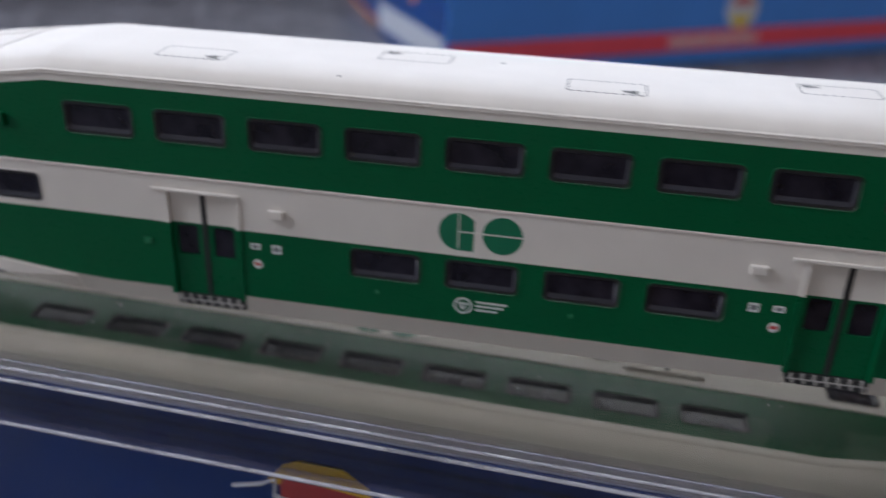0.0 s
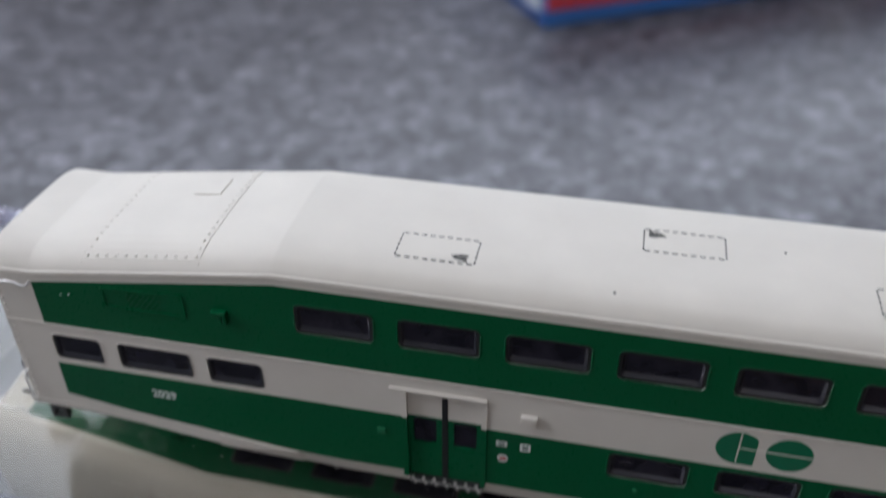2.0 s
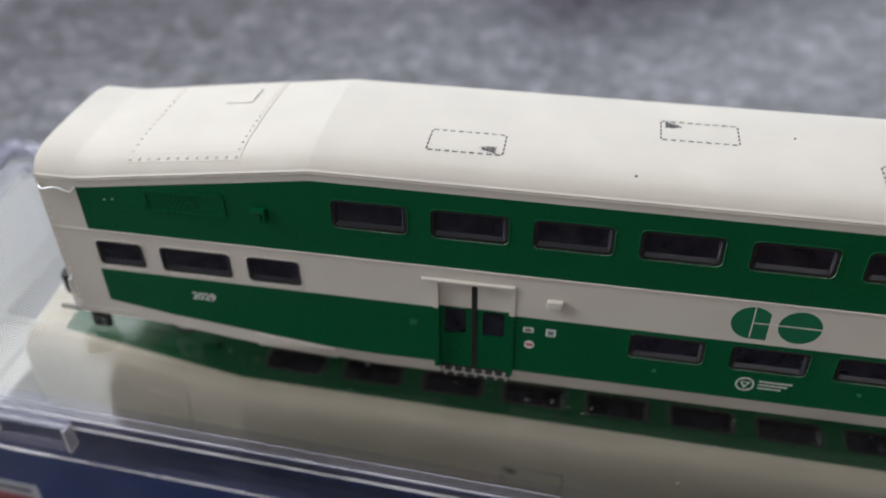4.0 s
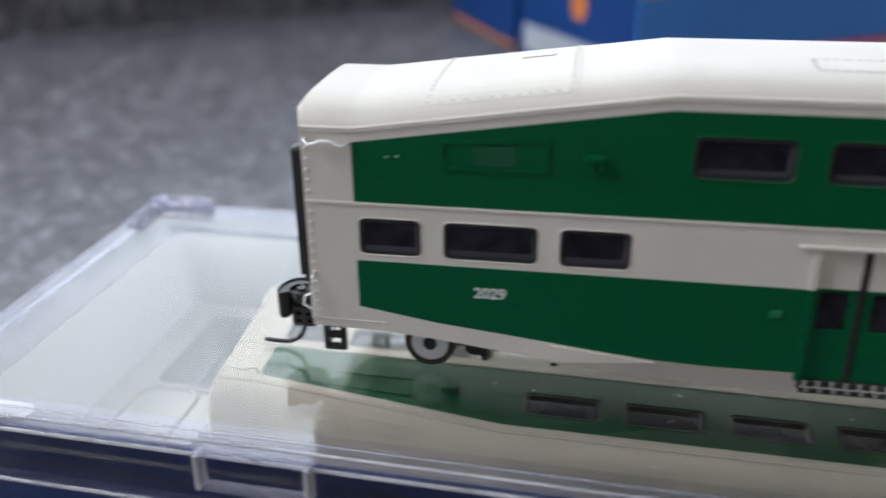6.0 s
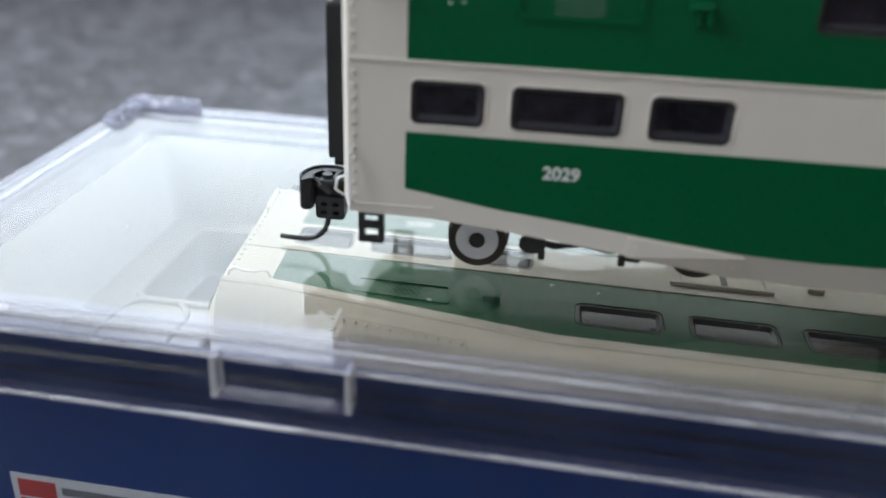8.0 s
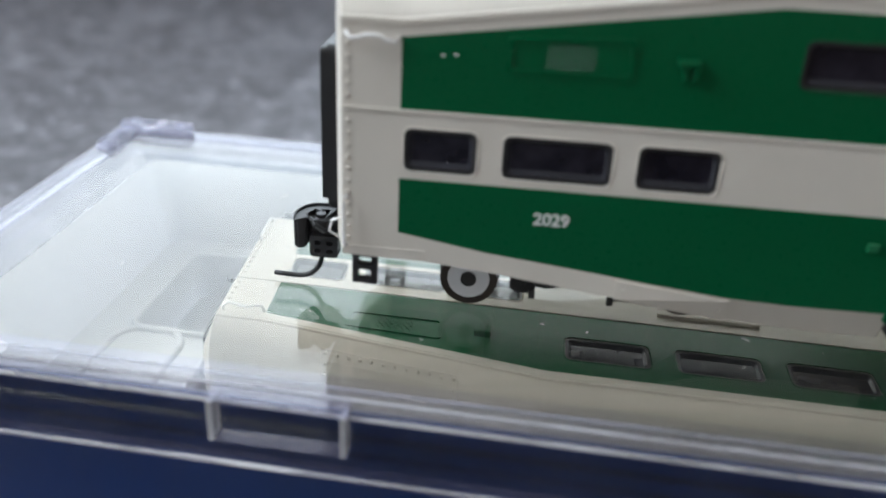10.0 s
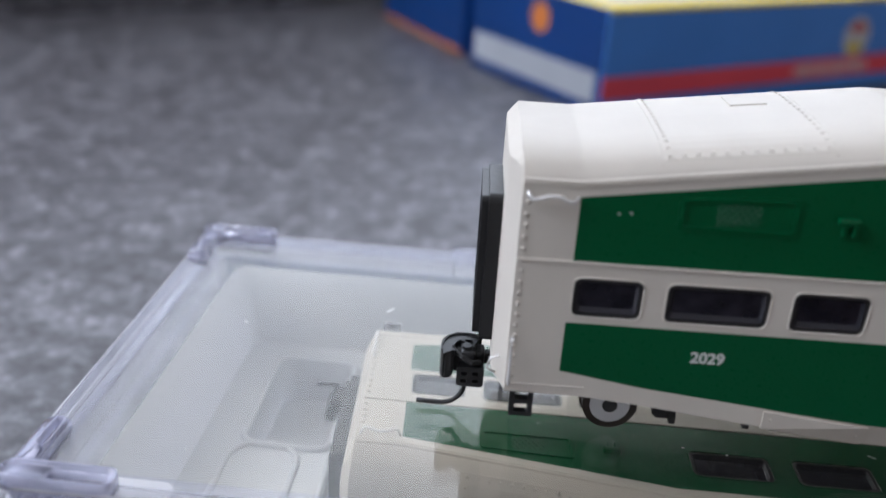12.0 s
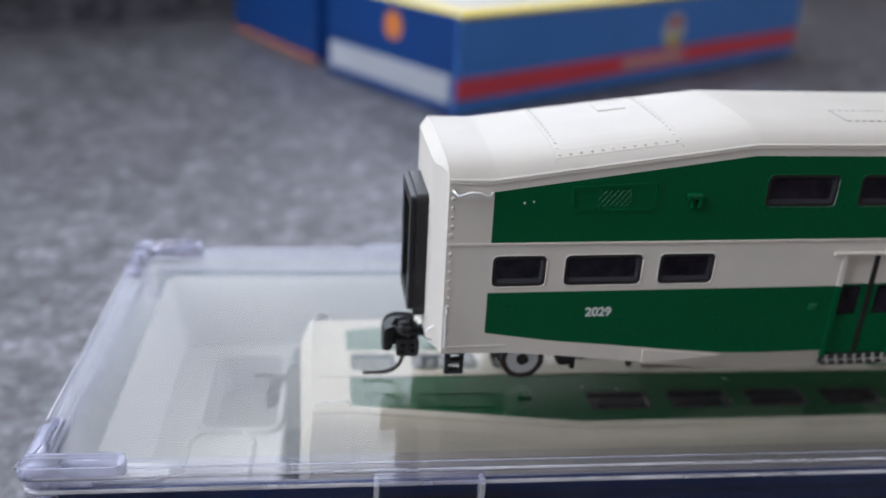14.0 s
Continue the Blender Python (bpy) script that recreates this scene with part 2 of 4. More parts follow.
def slab(bm, outer, holes, place, depth, mat=0):
    """A flat plate of some thickness with holes through it."""
    fill(bm, outer, holes, place, mat)
    fill(bm, outer, holes, lambda u, v: Vector(place(u, v)) + Vector(depth), mat)
    for loop in [outer] + list(holes):
        k = len(loop)
        ring = [(bm.verts.new(place(*p)), bm.verts.new(Vector(place(*p)) + Vector(depth))) for p in loop]
        for i in range(k):
            (a, b), (c, d) = ring[i], ring[(i + 1) % k]
            bm.faces.new((a, c, d, b)).material_index = mat
    bmesh.ops.remove_doubles(bm, verts=bm.verts, dist=0.0005)
    return bm


def disc(c, r, n=28, a0=0.0, a1=360.0):
    return [(c[0] + r * math.cos(radians(a0 + (a1 - a0) * k / n)), c[1] + r * math.sin(radians(a0 + (a1 - a0) * k / n))) for k in range(n if a1 - a0 >= 360 else n + 1)]


def interp(x, table):
    xs = [a for a, _ in table]
    return float(np.interp(x, xs, [b for _, b in table]))

# ---------------------------------------------------------------- the room round the bench
def bench_part(name, bm, mats, parent=None, label=""):
    ob = part(name, bm, mats, parent, label)
    if parent is None:
        ob.matrix_world = BENCH_M
    return ob


def build_room():
    Z = BENCH_Z
    bm = box(bmesh.new(), -900, 1300, -180, BACK, Z - 38, Z, 0.0)
    bench = bench_part("worktop", bm, LAMINATE)
    tagged(bench, "dark grey speckled laminate worktop with a soft sheen", "worktop", kind="structure")
    bm = box(bmesh.new(), -900, 1300, BACK, BACK + 18, Z - 38, Z + 40, 2.0)
    tagged(bench_part("trim", bm, LAMINATE), "low speckled laminate upstand along the back of the worktop", "upstand", kind="structure")
    bm = box(bmesh.new(), -880, 1280, -120, BACK + 15, Z - 880, Z - 38)
    tagged(bench_part("base_unit", bm, WALL), "plain painted cabinet carcass under the worktop", "cabinet", kind="structure")
    bm = box(bmesh.new(), -1700, 1800, -2300, 800, Z - 940, Z - 880)
    tagged(bench_part("floor", bm, FLOOR), "plain brown wooden floor of the room", "floor", kind="structure")
    bm = box(bmesh.new(), -1700, 1800, -2300, 800, Z + 1500, Z + 1560)
    tagged(bench_part("ceiling", bm, WALL), "plain pale ceiling of the room", "ceiling", kind="structure")
    # back wall with a window onto a dull garden, and a side wall with a tall bright window
    y0, y1 = BACK + 18, BACK + 130
    wall_hole = lambda w: [(w[0], w[2]), (w[1], w[2]), (w[1], w[3]), (w[0], w[3])]
    bm = slab(bmesh.new(), [(-1100, Z - 880), (1800, Z - 880), (1800, Z + 1500), (-1100, Z + 1500)], [wall_hole(WIN)], lambda u, v: (u, y0, v), (0, y1 - y0, 0))
    tagged(bench_part("wall_north", bm, WALL_BROWN), "plain brown wall with a wide window opening", "wall", kind="structure")
    bm = slab(bmesh.new(), [(-2300, Z - 880), (y0, Z - 880), (y0, Z + 1500), (-2300, Z + 1500)], [wall_hole(WIN_WEST)], lambda u, v: (-1100, u, v), (-110, 0, 0))
    tagged(bench_part("wall_west", bm, WALL), "plain pale wall with a tall window opening", "wall", kind="structure")
    # unseen walls, given the dark brown to hold down bounce from the front
    for name, a, b, c, d in (("wall_south", -1100, 1800, -2360, -2300), ("wall_east", 1800, 1860, -2300, 800)):
        bm = box(bmesh.new(), a, b, c, d, Z - 880, Z + 1500)
        tagged(bench_part(name, bm, WALL_BROWN), "unseen plain wall, kept brown to cut bounced light", "wall", kind="structure")
    for name, w, place in (("window_1", WIN, lambda a, b, c, d, e, f: (a, b, y0 + c, y0 + d, e, f)), ("window_2", WIN_WEST, lambda a, b, c, d, e, f: (-1100 - d, -1100 - c, a, b, e, f))):
        win = empty(name, "brown wooden window frame in the wall", "window", kind="structure")
        win.matrix_world = BENCH_M
        for a, b, c, d in ((w[0], w[1], w[2], w[2] + 45), (w[0], w[1], w[3] - 45, w[3]), (w[0], w[0] + 55, w[2] + 45, w[3] - 45), (w[1] - 55, w[1], w[2] + 45, w[3] - 45)):
            part("window_frame", box(bmesh.new(), *place(a, b, -14, 40, c, d), 4.0), WOOD, win)
        part("window_sill", box(bmesh.new(), *place(w[0] - 40, w[1] + 40, -40, 10, w[2] - 22, w[2] - 1), 4.0), WOOD, win)
    at = BENCH_M @ Matrix.Translation(((WIN[0] + WIN[1]) / 2 * MM, (y0 + 60) * MM, (WIN[2] + WIN[3]) / 2 * MM)) @ Matrix.Rotation(radians(-90), 4, "X")
    area_lamp("garden_daylight", at, (WIN[1] - WIN[0]) * MM * 0.98, (WIN[3] - WIN[2]) * MM * 0.98, GARDEN_WATTS, (0.95, 0.97, 0.97))
    at = BENCH_M @ Matrix.Translation((-1160 * MM, (WIN_WEST[0] + WIN_WEST[1]) / 2 * MM, (WIN_WEST[2] + WIN_WEST[3]) / 2 * MM)) @ Matrix.Rotation(radians(-90), 4, "Y")
    area_lamp("sky_daylight", at, (WIN_WEST[3] - WIN_WEST[2]) * MM * 0.98, (WIN_WEST[1] - WIN_WEST[0]) * MM * 0.98, SKY_WATTS, (0.97, 0.98, 1.0))
    # added fill lamp before the closed wall behind the viewer, lifting the near sides
    at = BENCH_M @ Matrix.Translation((-560 * MM, -2290 * MM, (Z + 700) * MM)) @ Matrix.Rotation(radians(90), 4, "X")
    area_lamp("room_fill", at, 1.0, 1.2, ROOM_WATTS, (1.0, 0.96, 0.94))


WIN = (-900, 1250, 130, 1300)
WIN_WEST = (60, 650, 480, 1480)
GARDEN_WATTS, SKY_WATTS, ROOM_WATTS = 18.5, 26.0, 3.9
WALL_BROWN = grained("brown_wall", (0.26, 0.19, 0.14), 0.7, 0.06, 40, 0.2)
build_room()

# ---------------------------------------------------------------- the coach
X0, X1, W = 0.9, 290.7, 34.4
MID = (X0 + X1) / 2
EAVE = [(X0, 47.0), (9, 47.0), (56.5, 53.6), (2 * MID - 56.5, 53.6), (2 * MID - 9, 47.0), (X1, 47.0)]
GTOP = [(X0, 45.2), (9, 45.2), (56.5, 51.9), (2 * MID - 56.5, 51.9), (2 * MID - 9, 45.2), (X1, 45.2)]
_gb = [(X0, 17.0), (9, 17.0), (22, 14.9), (34, 13.6), (46, 12.2), (57, 11.1), (66, 10.8), (79, 10.9)]
_sb = [(X0, 12.8), (13, 12.6), (22, 11.8), (40, 9.6), (57, 7.5), (66, 6.9), (79, 6.8)]
GBOT = _gb + [(2 * MID - a, b) for a, b in reversed(_gb)]
SBOT = _sb + [(2 * MID - a, b) for a, b in reversed(_sb)]
BELT0, BELT1 = 25.4, 35.2
DOORS = [(79.2, 93.4), (2 * MID - 93.4, 2 * MID - 79.2)]
UPPER = [(59.9 + 18.45 * k, 42.0, 74.0 + 18.45 * k, 48.3) for k in range(9)]
LOWER = [(115.9 + 18.55 * k, 18.4, 129.8 + 18.55 * k, 24.5) for k in range(4)]
ENDW = [(9.6, 26.6, 19.7, 32.8), (23.2, 26.6, 38.1, 32.8), (41.4, 26.6, 52.3, 32.8)]
ENDW2 = [(2 * MID - c, b, 2 * MID - a, d) for a, b, c, d in ENDW]
ROOFH = [(X0, 4.1), (9, 4.1), (56.5, 3.35), (2 * MID - 56.5, 3.35), (2 * MID - 9, 4.1), (X1, 4.1)]
PROFILE = [(0.0, 0.0), (0.25, 0.14), (0.8, 0.30), (1.7, 0.56), (3.2, 0.75), (6.4, 0.93), (10, 0.975), (13.5, 0.99), (17.2, 1.0)]


def stations(a, b, step=4.0):
    """Lengthwise stations, with the corners of the outline among them."""
    corners = {x for x, _ in EAVE + GTOP + GBOT + SBOT if a < x < b}
    n = max(2, int((b - a) / step))
    return sorted({round(a + (b - a) * k / n, 3) for k in range(n + 1)} | corners)


def band(low, high, a, b):
    xs = stations(a, b)
    lo = [(x, interp(x, low) if isinstance(low, list) else low) for x in xs]
    hi = [(x, interp(x, high) if isinstance(high, list) else high) for x in xs]
    return lo + hi[::-1]


def tuck(bm, far):
    """Lean the skirt inwards below the green band, between the two bogies."""
    for v in bm.verts:
        w = max(0.0, min(1.0, (min(v.co.x, 2 * MID - v.co.x) - 40) / 17))
        d = interp(v.co.x, GBOT) - v.co.z
        if d > 0.02 and w > 0:
            v.co.y += (-1 if far else 1) * w * min(2.4, 0.5 * d)
            v.co.z -= w * 0.22 * d
    return bm


def coach_side(far):
    """One side wall: cream and green bands with window and door openings."""
    y = W if far else 0.0
    place = lambda u, v: (u, y, v)
    hole = lambda w, r=1.1: rounded(w[0], w[2], w[1], w[3], r)
    bm = bmesh.new()
    fill(bm, band(GTOP, EAVE, X0, X1), [], place, 0)
    for a, b in ((X0, 9.0), (2 * MID - 9.0, X1)):
        fill(bm, band(BELT1, GTOP, a, b), [], place, 0)
        fill(bm, band(GBOT, BELT0, a, b), [], place, 0)
    fill(bm, band(BELT1, GTOP, 9.0, 2 * MID - 9.0), [hole(w) for w in UPPER], place, 1)
    belt = [(X0, BELT0)]
    for a, b in DOORS:
        belt += [(a, BELT0), (a, 32.0), (b, 32.0), (b, BELT0)]
    belt += [(X1, BELT0), (X1, BELT1), (X0, BELT1)]
    fill(bm, belt, [hole(w) for w in ENDW + ENDW2], place, 0)
    cuts = [9.0, DOORS[0][0], DOORS[0][1], DOORS[1][0], DOORS[1][1], 2 * MID - 9.0]
    for k in (0, 2, 4):
        fill(bm, band(GBOT, BELT0, cuts[k], cuts[k + 1]), [hole(w) for w in LOWER] if k == 2 else [], place, 1)
    cuts[0], cuts[-1] = X0, X1
    for k in (0, 2, 4):
        fill(bm, band(SBOT, GBOT, cuts[k], cuts[k + 1]), [], place, 0)
    bmesh.ops.remove_doubles(bm, verts=bm.verts, dist=0.01)
    holes = [e for e in bm.edges if len(e.link_faces) == 1]
    d = Vector((0, -1.1 if far else 1.1, 0))
    for e in holes:
        a, b = e.verts
        q = bm.faces.new((a, b, bm.verts.new(b.co + d), bm.verts.new(a.co + d)))
        q.material_index = e.link_faces[0].material_index
    return tuck(bm, far)


def coach_roof():
    prof = PROFILE + [(W - y, p) for y, p in reversed(PROFILE[:-1])]
    xs = stations(X0, X1, 6.0)
    bm = bmesh.new()
    rows = []
    for i, x in enumerate(xs):
        row = []
        for y, p in prof:
            bow = 0.2 * END_BOW(y) if i == 0 else (-0.2 * END_BOW(y) if i == len(xs) - 1 else 0.0)
            row.append(bm.verts.new((x + bow, y, interp(x, EAVE) + interp(x, ROOFH) * p)))
        rows.append(row)
    for a, b in zip(rows, rows[1:]):
        for k in range(len(prof) - 1):
            bm.faces.new((a[k], b[k], b[k + 1], a[k + 1]))
    # the moulded creases where the roof begins to rise and where it levels out
    ends = [v for x, row in zip(xs, rows) if x in (9, 56.5, 2 * MID - 56.5, 2 * MID - 9) for v in row]
    keep = set(ends)
    bmesh.ops.split_edges(bm, edges=[e for e in bm.edges if e.verts[0] in keep and e.verts[1] in keep])
    return bm


def END_BOW(y):
    """How far the end stands proud of its corners."""
    e = min(y, W - y)
    return -interp(e, [(0, 0.0), (1.2, 0.25), (5.5, 1.9), (8, 2.1), (17.2, 2.1)])


def coach_end(sign):
    prof = [(y, p) for y, p in PROFILE] + [(W - y, p) for y, p in reversed(PROFILE[:-1])]
    ys = sorted({y for y, _ in prof} | {1.2, 5.5, 8.0, W - 1.2, W - 5.5, W - 8.0})
    x = X0 if sign > 0 else X1
    bm = bmesh.new()
    crown = [bm.verts.new((x + sign * 0.2 * END_BOW(y), y, 47.0 + 4.1 * interp(y, prof))) for y in ys]
    top = [bm.verts.new((x + sign * END_BOW(y), y, 47.0 + 4.1 * interp(y, prof) - interp(min(y, W - y), [(0, 0.0), (1.2, 0.5), (5.5, 1.9), (17.2, 2.2)]))) for y in ys]
    low = [bm.verts.new((x + sign * END_BOW(y), y, 12.8)) for y in ys]
    back = [bm.verts.new((x + sign * 3, y, 12.8)) for y in ys]
    for k in range(len(ys) - 1):
        bm.faces.new((low[k], top[k], top[k + 1], low[k + 1]))
        bm.faces.new((top[k], crown[k], crown[k + 1], top[k + 1]))
        bm.faces.new((low[k], low[k + 1], back[k + 1], back[k]))
    return bm


def eave_trim(far):
    """The double moulding where roof and side meet."""
    bm = bmesh.new()
    s, y = (-1, W) if far else (1, 0.0)
    sect = [(0.2, -0.5), (-0.12, -0.42), (-0.16, -0.12), (0.0, 0.0), (-0.16, 0.1), (-0.12, 0.42), (0.25, 0.6)]
    rings = [[bm.verts.new((x, y + s * a, interp(x, EAVE) + b)) for a, b in sect] for x in stations(X0, X1, 8.0)]
    for a, b in zip(rings, rings[1:]):
        for k in range(len(sect) - 1):
            bm.faces.new((a[k], b[k], b[k + 1], a[k + 1]))
    return bm


def add_window(coach, w, far):
    """A window: black gasket, inner ledge and a smoked pane set back in it."""
    s, y = (-1, W) if far else (1, 0.0)
    frame_bm = bmesh.new()
    place = lambda u, v: (u, y + s * 0.12, v)
    slab(frame_bm, rounded(w[0] - 0.02, w[2] + 0.02, w[1] - 0.02, w[3] + 0.02, 1.1), [rounded(w[0] + 0.55, w[2] - 0.55, w[1] + 0.55, w[3] - 0.55, 0.8)], place, (0, s * 0.8, 0))
    fr = part("window", frame_bm, BLACK, coach)
    # sloping moulded ledge between gasket and pane
    bm = bmesh.new()
    loops = [(rounded(w[0] + g0, w[2] - g1, w[1] + g2, w[3] - g3, r), d) for g0, g1, g2, g3, r, d in
             ((0.5, 0.5, 0.5, 0.5, 0.8, 0.2), (0.62, 0.62, 0.66, 0.62, 0.75, 0.12), (1.0, 1.05, 1.35, 0.95, 0.5, 0.52), (1.1, 1.15, 1.45, 1.05, 0.45, 0.58))]
    rings = [[bm.verts.new((u, y + s * d, v)) for u, v in loop] for loop, d in loops]
    for p, q in zip(rings, rings[1:]):
        for k in range(len(p)):
            bm.faces.new((p[k], p[(k + 1) % len(p)], q[(k + 1) % len(p)], q[k]))
    part("inner_ledge", bm, SMOKED_RIM, fr, "dark smoked moulded ledge")
    loop = rounded(w[0] - 0.1, w[2] + 0.1, w[1] - 0.1, w[3] + 0.1, 1.2)
    bm = tube(bmesh.new(), [(u, y, v) for u, v in loop + loop[:1]], 0.13, 6)
    part("bead", bm, CREAM if BELT0 < w[1] < BELT1 else GREEN, fr, smooth=True)
    bm = bmesh.new()
    slab(bm, rounded(w[0] + 0.5, w[2] - 0.5, w[1] + 0.5, w[3] - 0.5, 0.8), [], lambda u, v: (u, y + s * 0.55, v), (0, s * 0.4, 0))
    part("pane", bm, PANE, fr, "dark smoked window pane")


SMOKED_RIM = grained("smoked_ledge", (0.025, 0.025, 0.032), 0.24, 0.3, 400, 0.3, spec=0.3)


def add_door(coach, a, b, far):
    s, y = (-1, W) if far else (1, 0.0)
    mid = (a + b) / 2
    flip = lambda u, d, v: (u, y + s * d, v)
    ybox = lambda bm, x0, x1, d0, d1, z0, z1, bev=0.0, mat=0: box(bm, x0, x1, min(y + s * d0, y + s * d1), max(y + s * d0, y + s * d1), z0, z1, bev, mat)
    head = part("door", ybox(bmesh.new(), a - 2.9, b + 0.7, -0.62, 0.2, 32.05, 32.65, 0.15), CREAM, coach, "cream rain lip over a pair of door leaves")
    bm = bmesh.new()
    for x0, x1 in ((a - 0.75, a + 0.25), (b - 0.25, b + 0.75)):
        ybox(bm, x0, x1, -0.28, 1.2, BELT0, 32.0, 0.0, 0)
        ybox(bm, x0, x1, -0.28, 1.2, 9.7, BELT0, 0.0, 1)
    part("jamb", bm, [CREAM, GREEN], head)
    for x0, x1 in ((a + 0.25, mid - 0.55), (mid + 0.55, b - 0.25)):
        bm = bmesh.new()
        wx = (x0 + 0.95, x1 - 1.05) if x0 < mid else (x0 + 1.05, x1 - 0.95)
        win = rounded(wx[0], wx[1], 18.4, 24.9, 0.6)
        fill(bm, [(x0, 9.7), (x1, 9.7), (x1, BELT0), (x0, BELT0)], [win], lambda u, v: flip(u, 0.75, v), 1)
        fill(bm, [(x0, BELT0), (x1, BELT0), (x1, 32.0), (x0, 32.0)], [], lambda u, v: flip(u, 0.75, v), 0)
        bmesh.ops.remove_doubles(bm, verts=bm.verts, dist=0.01)
        returns(bm, (0, s * 0.5, 0))
        part("door_leaf", bm, [CREAM, GREEN], head)
        bm = bmesh.new()
        slab(bm, rounded(wx[0] - 0.1, wx[1] + 0.1, 18.3, 25.0, 0.6), [], lambda u, v: flip(u, 1.15, v), (0, s * 0.3, 0))
        part("pane", bm, PANE, head, "dark smoked door pane")
    part("seal", ybox(bmesh.new(), mid - 0.55, mid + 0.55, 0.62, 1.3, 9.7, 31.6, 0.12), BLACK, head, "black rubber seal between the leaves")
    step = part("step", ybox(bmesh.new(), a + 0.3, b + 0.3, 0.1, 3.0, 7.3, 9.7, 0.15), BLACK, head, "dark step with a pale open tread")
    bm = bmesh.new()
    for k in range(7):
        u = a + 0.7 + k * 2.05
        ybox(bm, u, u + 0.55, -0.1, 0.2, 8.7, 9.7)
        ybox(bm, u + 0.45, u + 1.0, -0.05, 0.2, 7.6, 8.3)
    ybox(bm, a + 0.3, b + 0.3, -0.12, 0.2, 8.4, 8.6, 0.05)
    part("tread", bm, TREAD_GREY, step, "pale grip tread")


def text_mesh(name, body, size, m, mat, parent, depth=0.02):
    """Lettering in the built-in font, turned into a mesh."""
    cu = bpy.data.curves.new(name, "FONT")
    cu.body, cu.size, cu.align_x, cu.align_y, cu.extrude, cu.offset = body, size * MM, "CENTER", "CENTER", depth * MM, 0.032 * size * MM
    tmp = new(name, cu)
    me = bpy.data.meshes.new_from_object(tmp)
    bpy.data.objects.remove(tmp)
    bpy.data.curves.remove(cu)
    me.materials.clear()
    me.materials.append(mat)
    me.transform(m)
    ob = new(name, me)
    ob.parent = parent
    return ob


def add_side_details(coach, far):
    s, y = (-1, W) if far else (1, 0.0)
    out = (0, -s, 0)
    ybox = lambda bm, x0, x1, d0, d1, z0, z1, bev=0.0, mat=0: box(bm, x0, x1, min(y + s * d0, y + s * d1), max(y + s * d0, y + s * d1), z0, z1, bev, mat)
    pl = lambda d: (lambda u, v: (u, y + s * d, v))
    # belt moulding
    part("belt_moulding", ybox(bmesh.new(), X0, X1, -0.18, 0.1, BELT1 - 0.3, BELT1 + 0.25, 0.1), CREAM, coach)
    # two-disc emblem
    bm = bmesh.new()
    g = (136.75, 30.3)
    left = [(g[0] + 3.75 * math.cos(radians(a)), g[1] + 3.75 * math.sin(radians(a))) for a in range(40, 271, 10)]
    slab(bm, left + [(g[0] + 2.87, g[1] - 3.75)], [], pl(-0.03), (0, s * 0.1, 0))
    emblem = part("emblem", bm, LOGO_GREEN, coach, "green emblem of two discs")
    part("emblem_disc", slab(bmesh.new(), disc((144.9, 30.3), 3.75), [], pl(-0.03), (0, s * 0.1, 0)), LOGO_GREEN, emblem)
    bm = bmesh.new()
    ybox(bm, g[0], 148.9, -0.06, 0.02, 30.25, 30.5)
    ybox(bm, g[0] - 0.12, g[0] + 0.12, -0.06, 0.02, 27.0, 33.9)
    part("emblem_line", bm, CREAM, emblem)
    # small badge with bars of small print
    part("badge", slab(bmesh.new(), disc((138.2, 15.0), 1.75), [disc((138.2, 15.0), 1.4)], pl(-0.03), (0, s * 0.1, 0)), PRINT_WHITE, coach, "small round badge outline")
    bm = bmesh.new()
    fill(bm, [(137.2, 15.7), (139.2, 15.7), (138.2, 13.9)], [[(137.7, 15.4), (138.7, 15.4), (138.2, 14.6)]], pl(-0.04))
    for k, l in ((0, 6.0), (1, 5.2), (2, 4.2)):
        ybox(bm, 140.6, 140.6 + l, -0.04, 0.02, 15.9 - 0.85 * k, 16.25 - 0.85 * k)
    part("small_print", bm, PRINT_WHITE, coach, "bars of small print")
    # signs beside both doors
    for m in (lambda u: u, lambda u: 2 * MID - u):
        for (u, v, w, h), mat in (((96.9, 22.3, 2.0, 1.25), PRINT_WHITE), ((101.2, 22.1, 1.9, 1.8), PRINT_WHITE)):
            sign = part("sign", ybox(bmesh.new(), m(u) - w / 2, m(u) + w / 2, -0.05, 0.1, v - h / 2, v + h / 2), mat, coach, "small white notice")
            part("sign_print", ybox(bmesh.new(), m(u) - w * 0.3, m(u) + w * 0.3, -0.08, 0.0, v - h * 0.28, v + h * 0.28), SIGN_GREY, sign)
        bm = slab(bmesh.new(), disc((m(97.2), 18.5), 1.0, 18), [], pl(-0.05), (0, s * 0.12, 0))
        sign = part("sign", bm, PRINT_WHITE, coach, "small round red and white notice")
        part("sign_print", ybox(bmesh.new(), m(97.2) - 0.65, m(97.2) + 0.65, -0.08, 0.0, 18.2, 18.85), PRINT_RED, sign)
        lamp_bm = ybox(bmesh.new(), m(101.6) - 1.5, m(101.6) + 1.5, -0.9, 0.2, 28.7, 30.5, 0.3)
        part("marker_lamp", lamp_bm, CREAM, coach, "moulded cream lamp housing")
    # raised vent panel with a mesh
    bm = bmesh.new()
    slope = lambda loop: [(u, v + (u - 23.0) * 0.05 * (v > 43)) for u, v in loop]
    slab(bm, slope(rounded(22.8, 39.2, 41.5, 46.2, 0.7)), [slope(rounded(23.5, 38.5, 42.1, 45.6, 0.5))], pl(-0.22), (0, s * 0.4, 0))
    vent = part("vent_panel", bm, GREEN, coach)
    bm = bmesh.new()
    u0, u1, v0, v1 = 28.0, 34.2, 42.3, 45.6
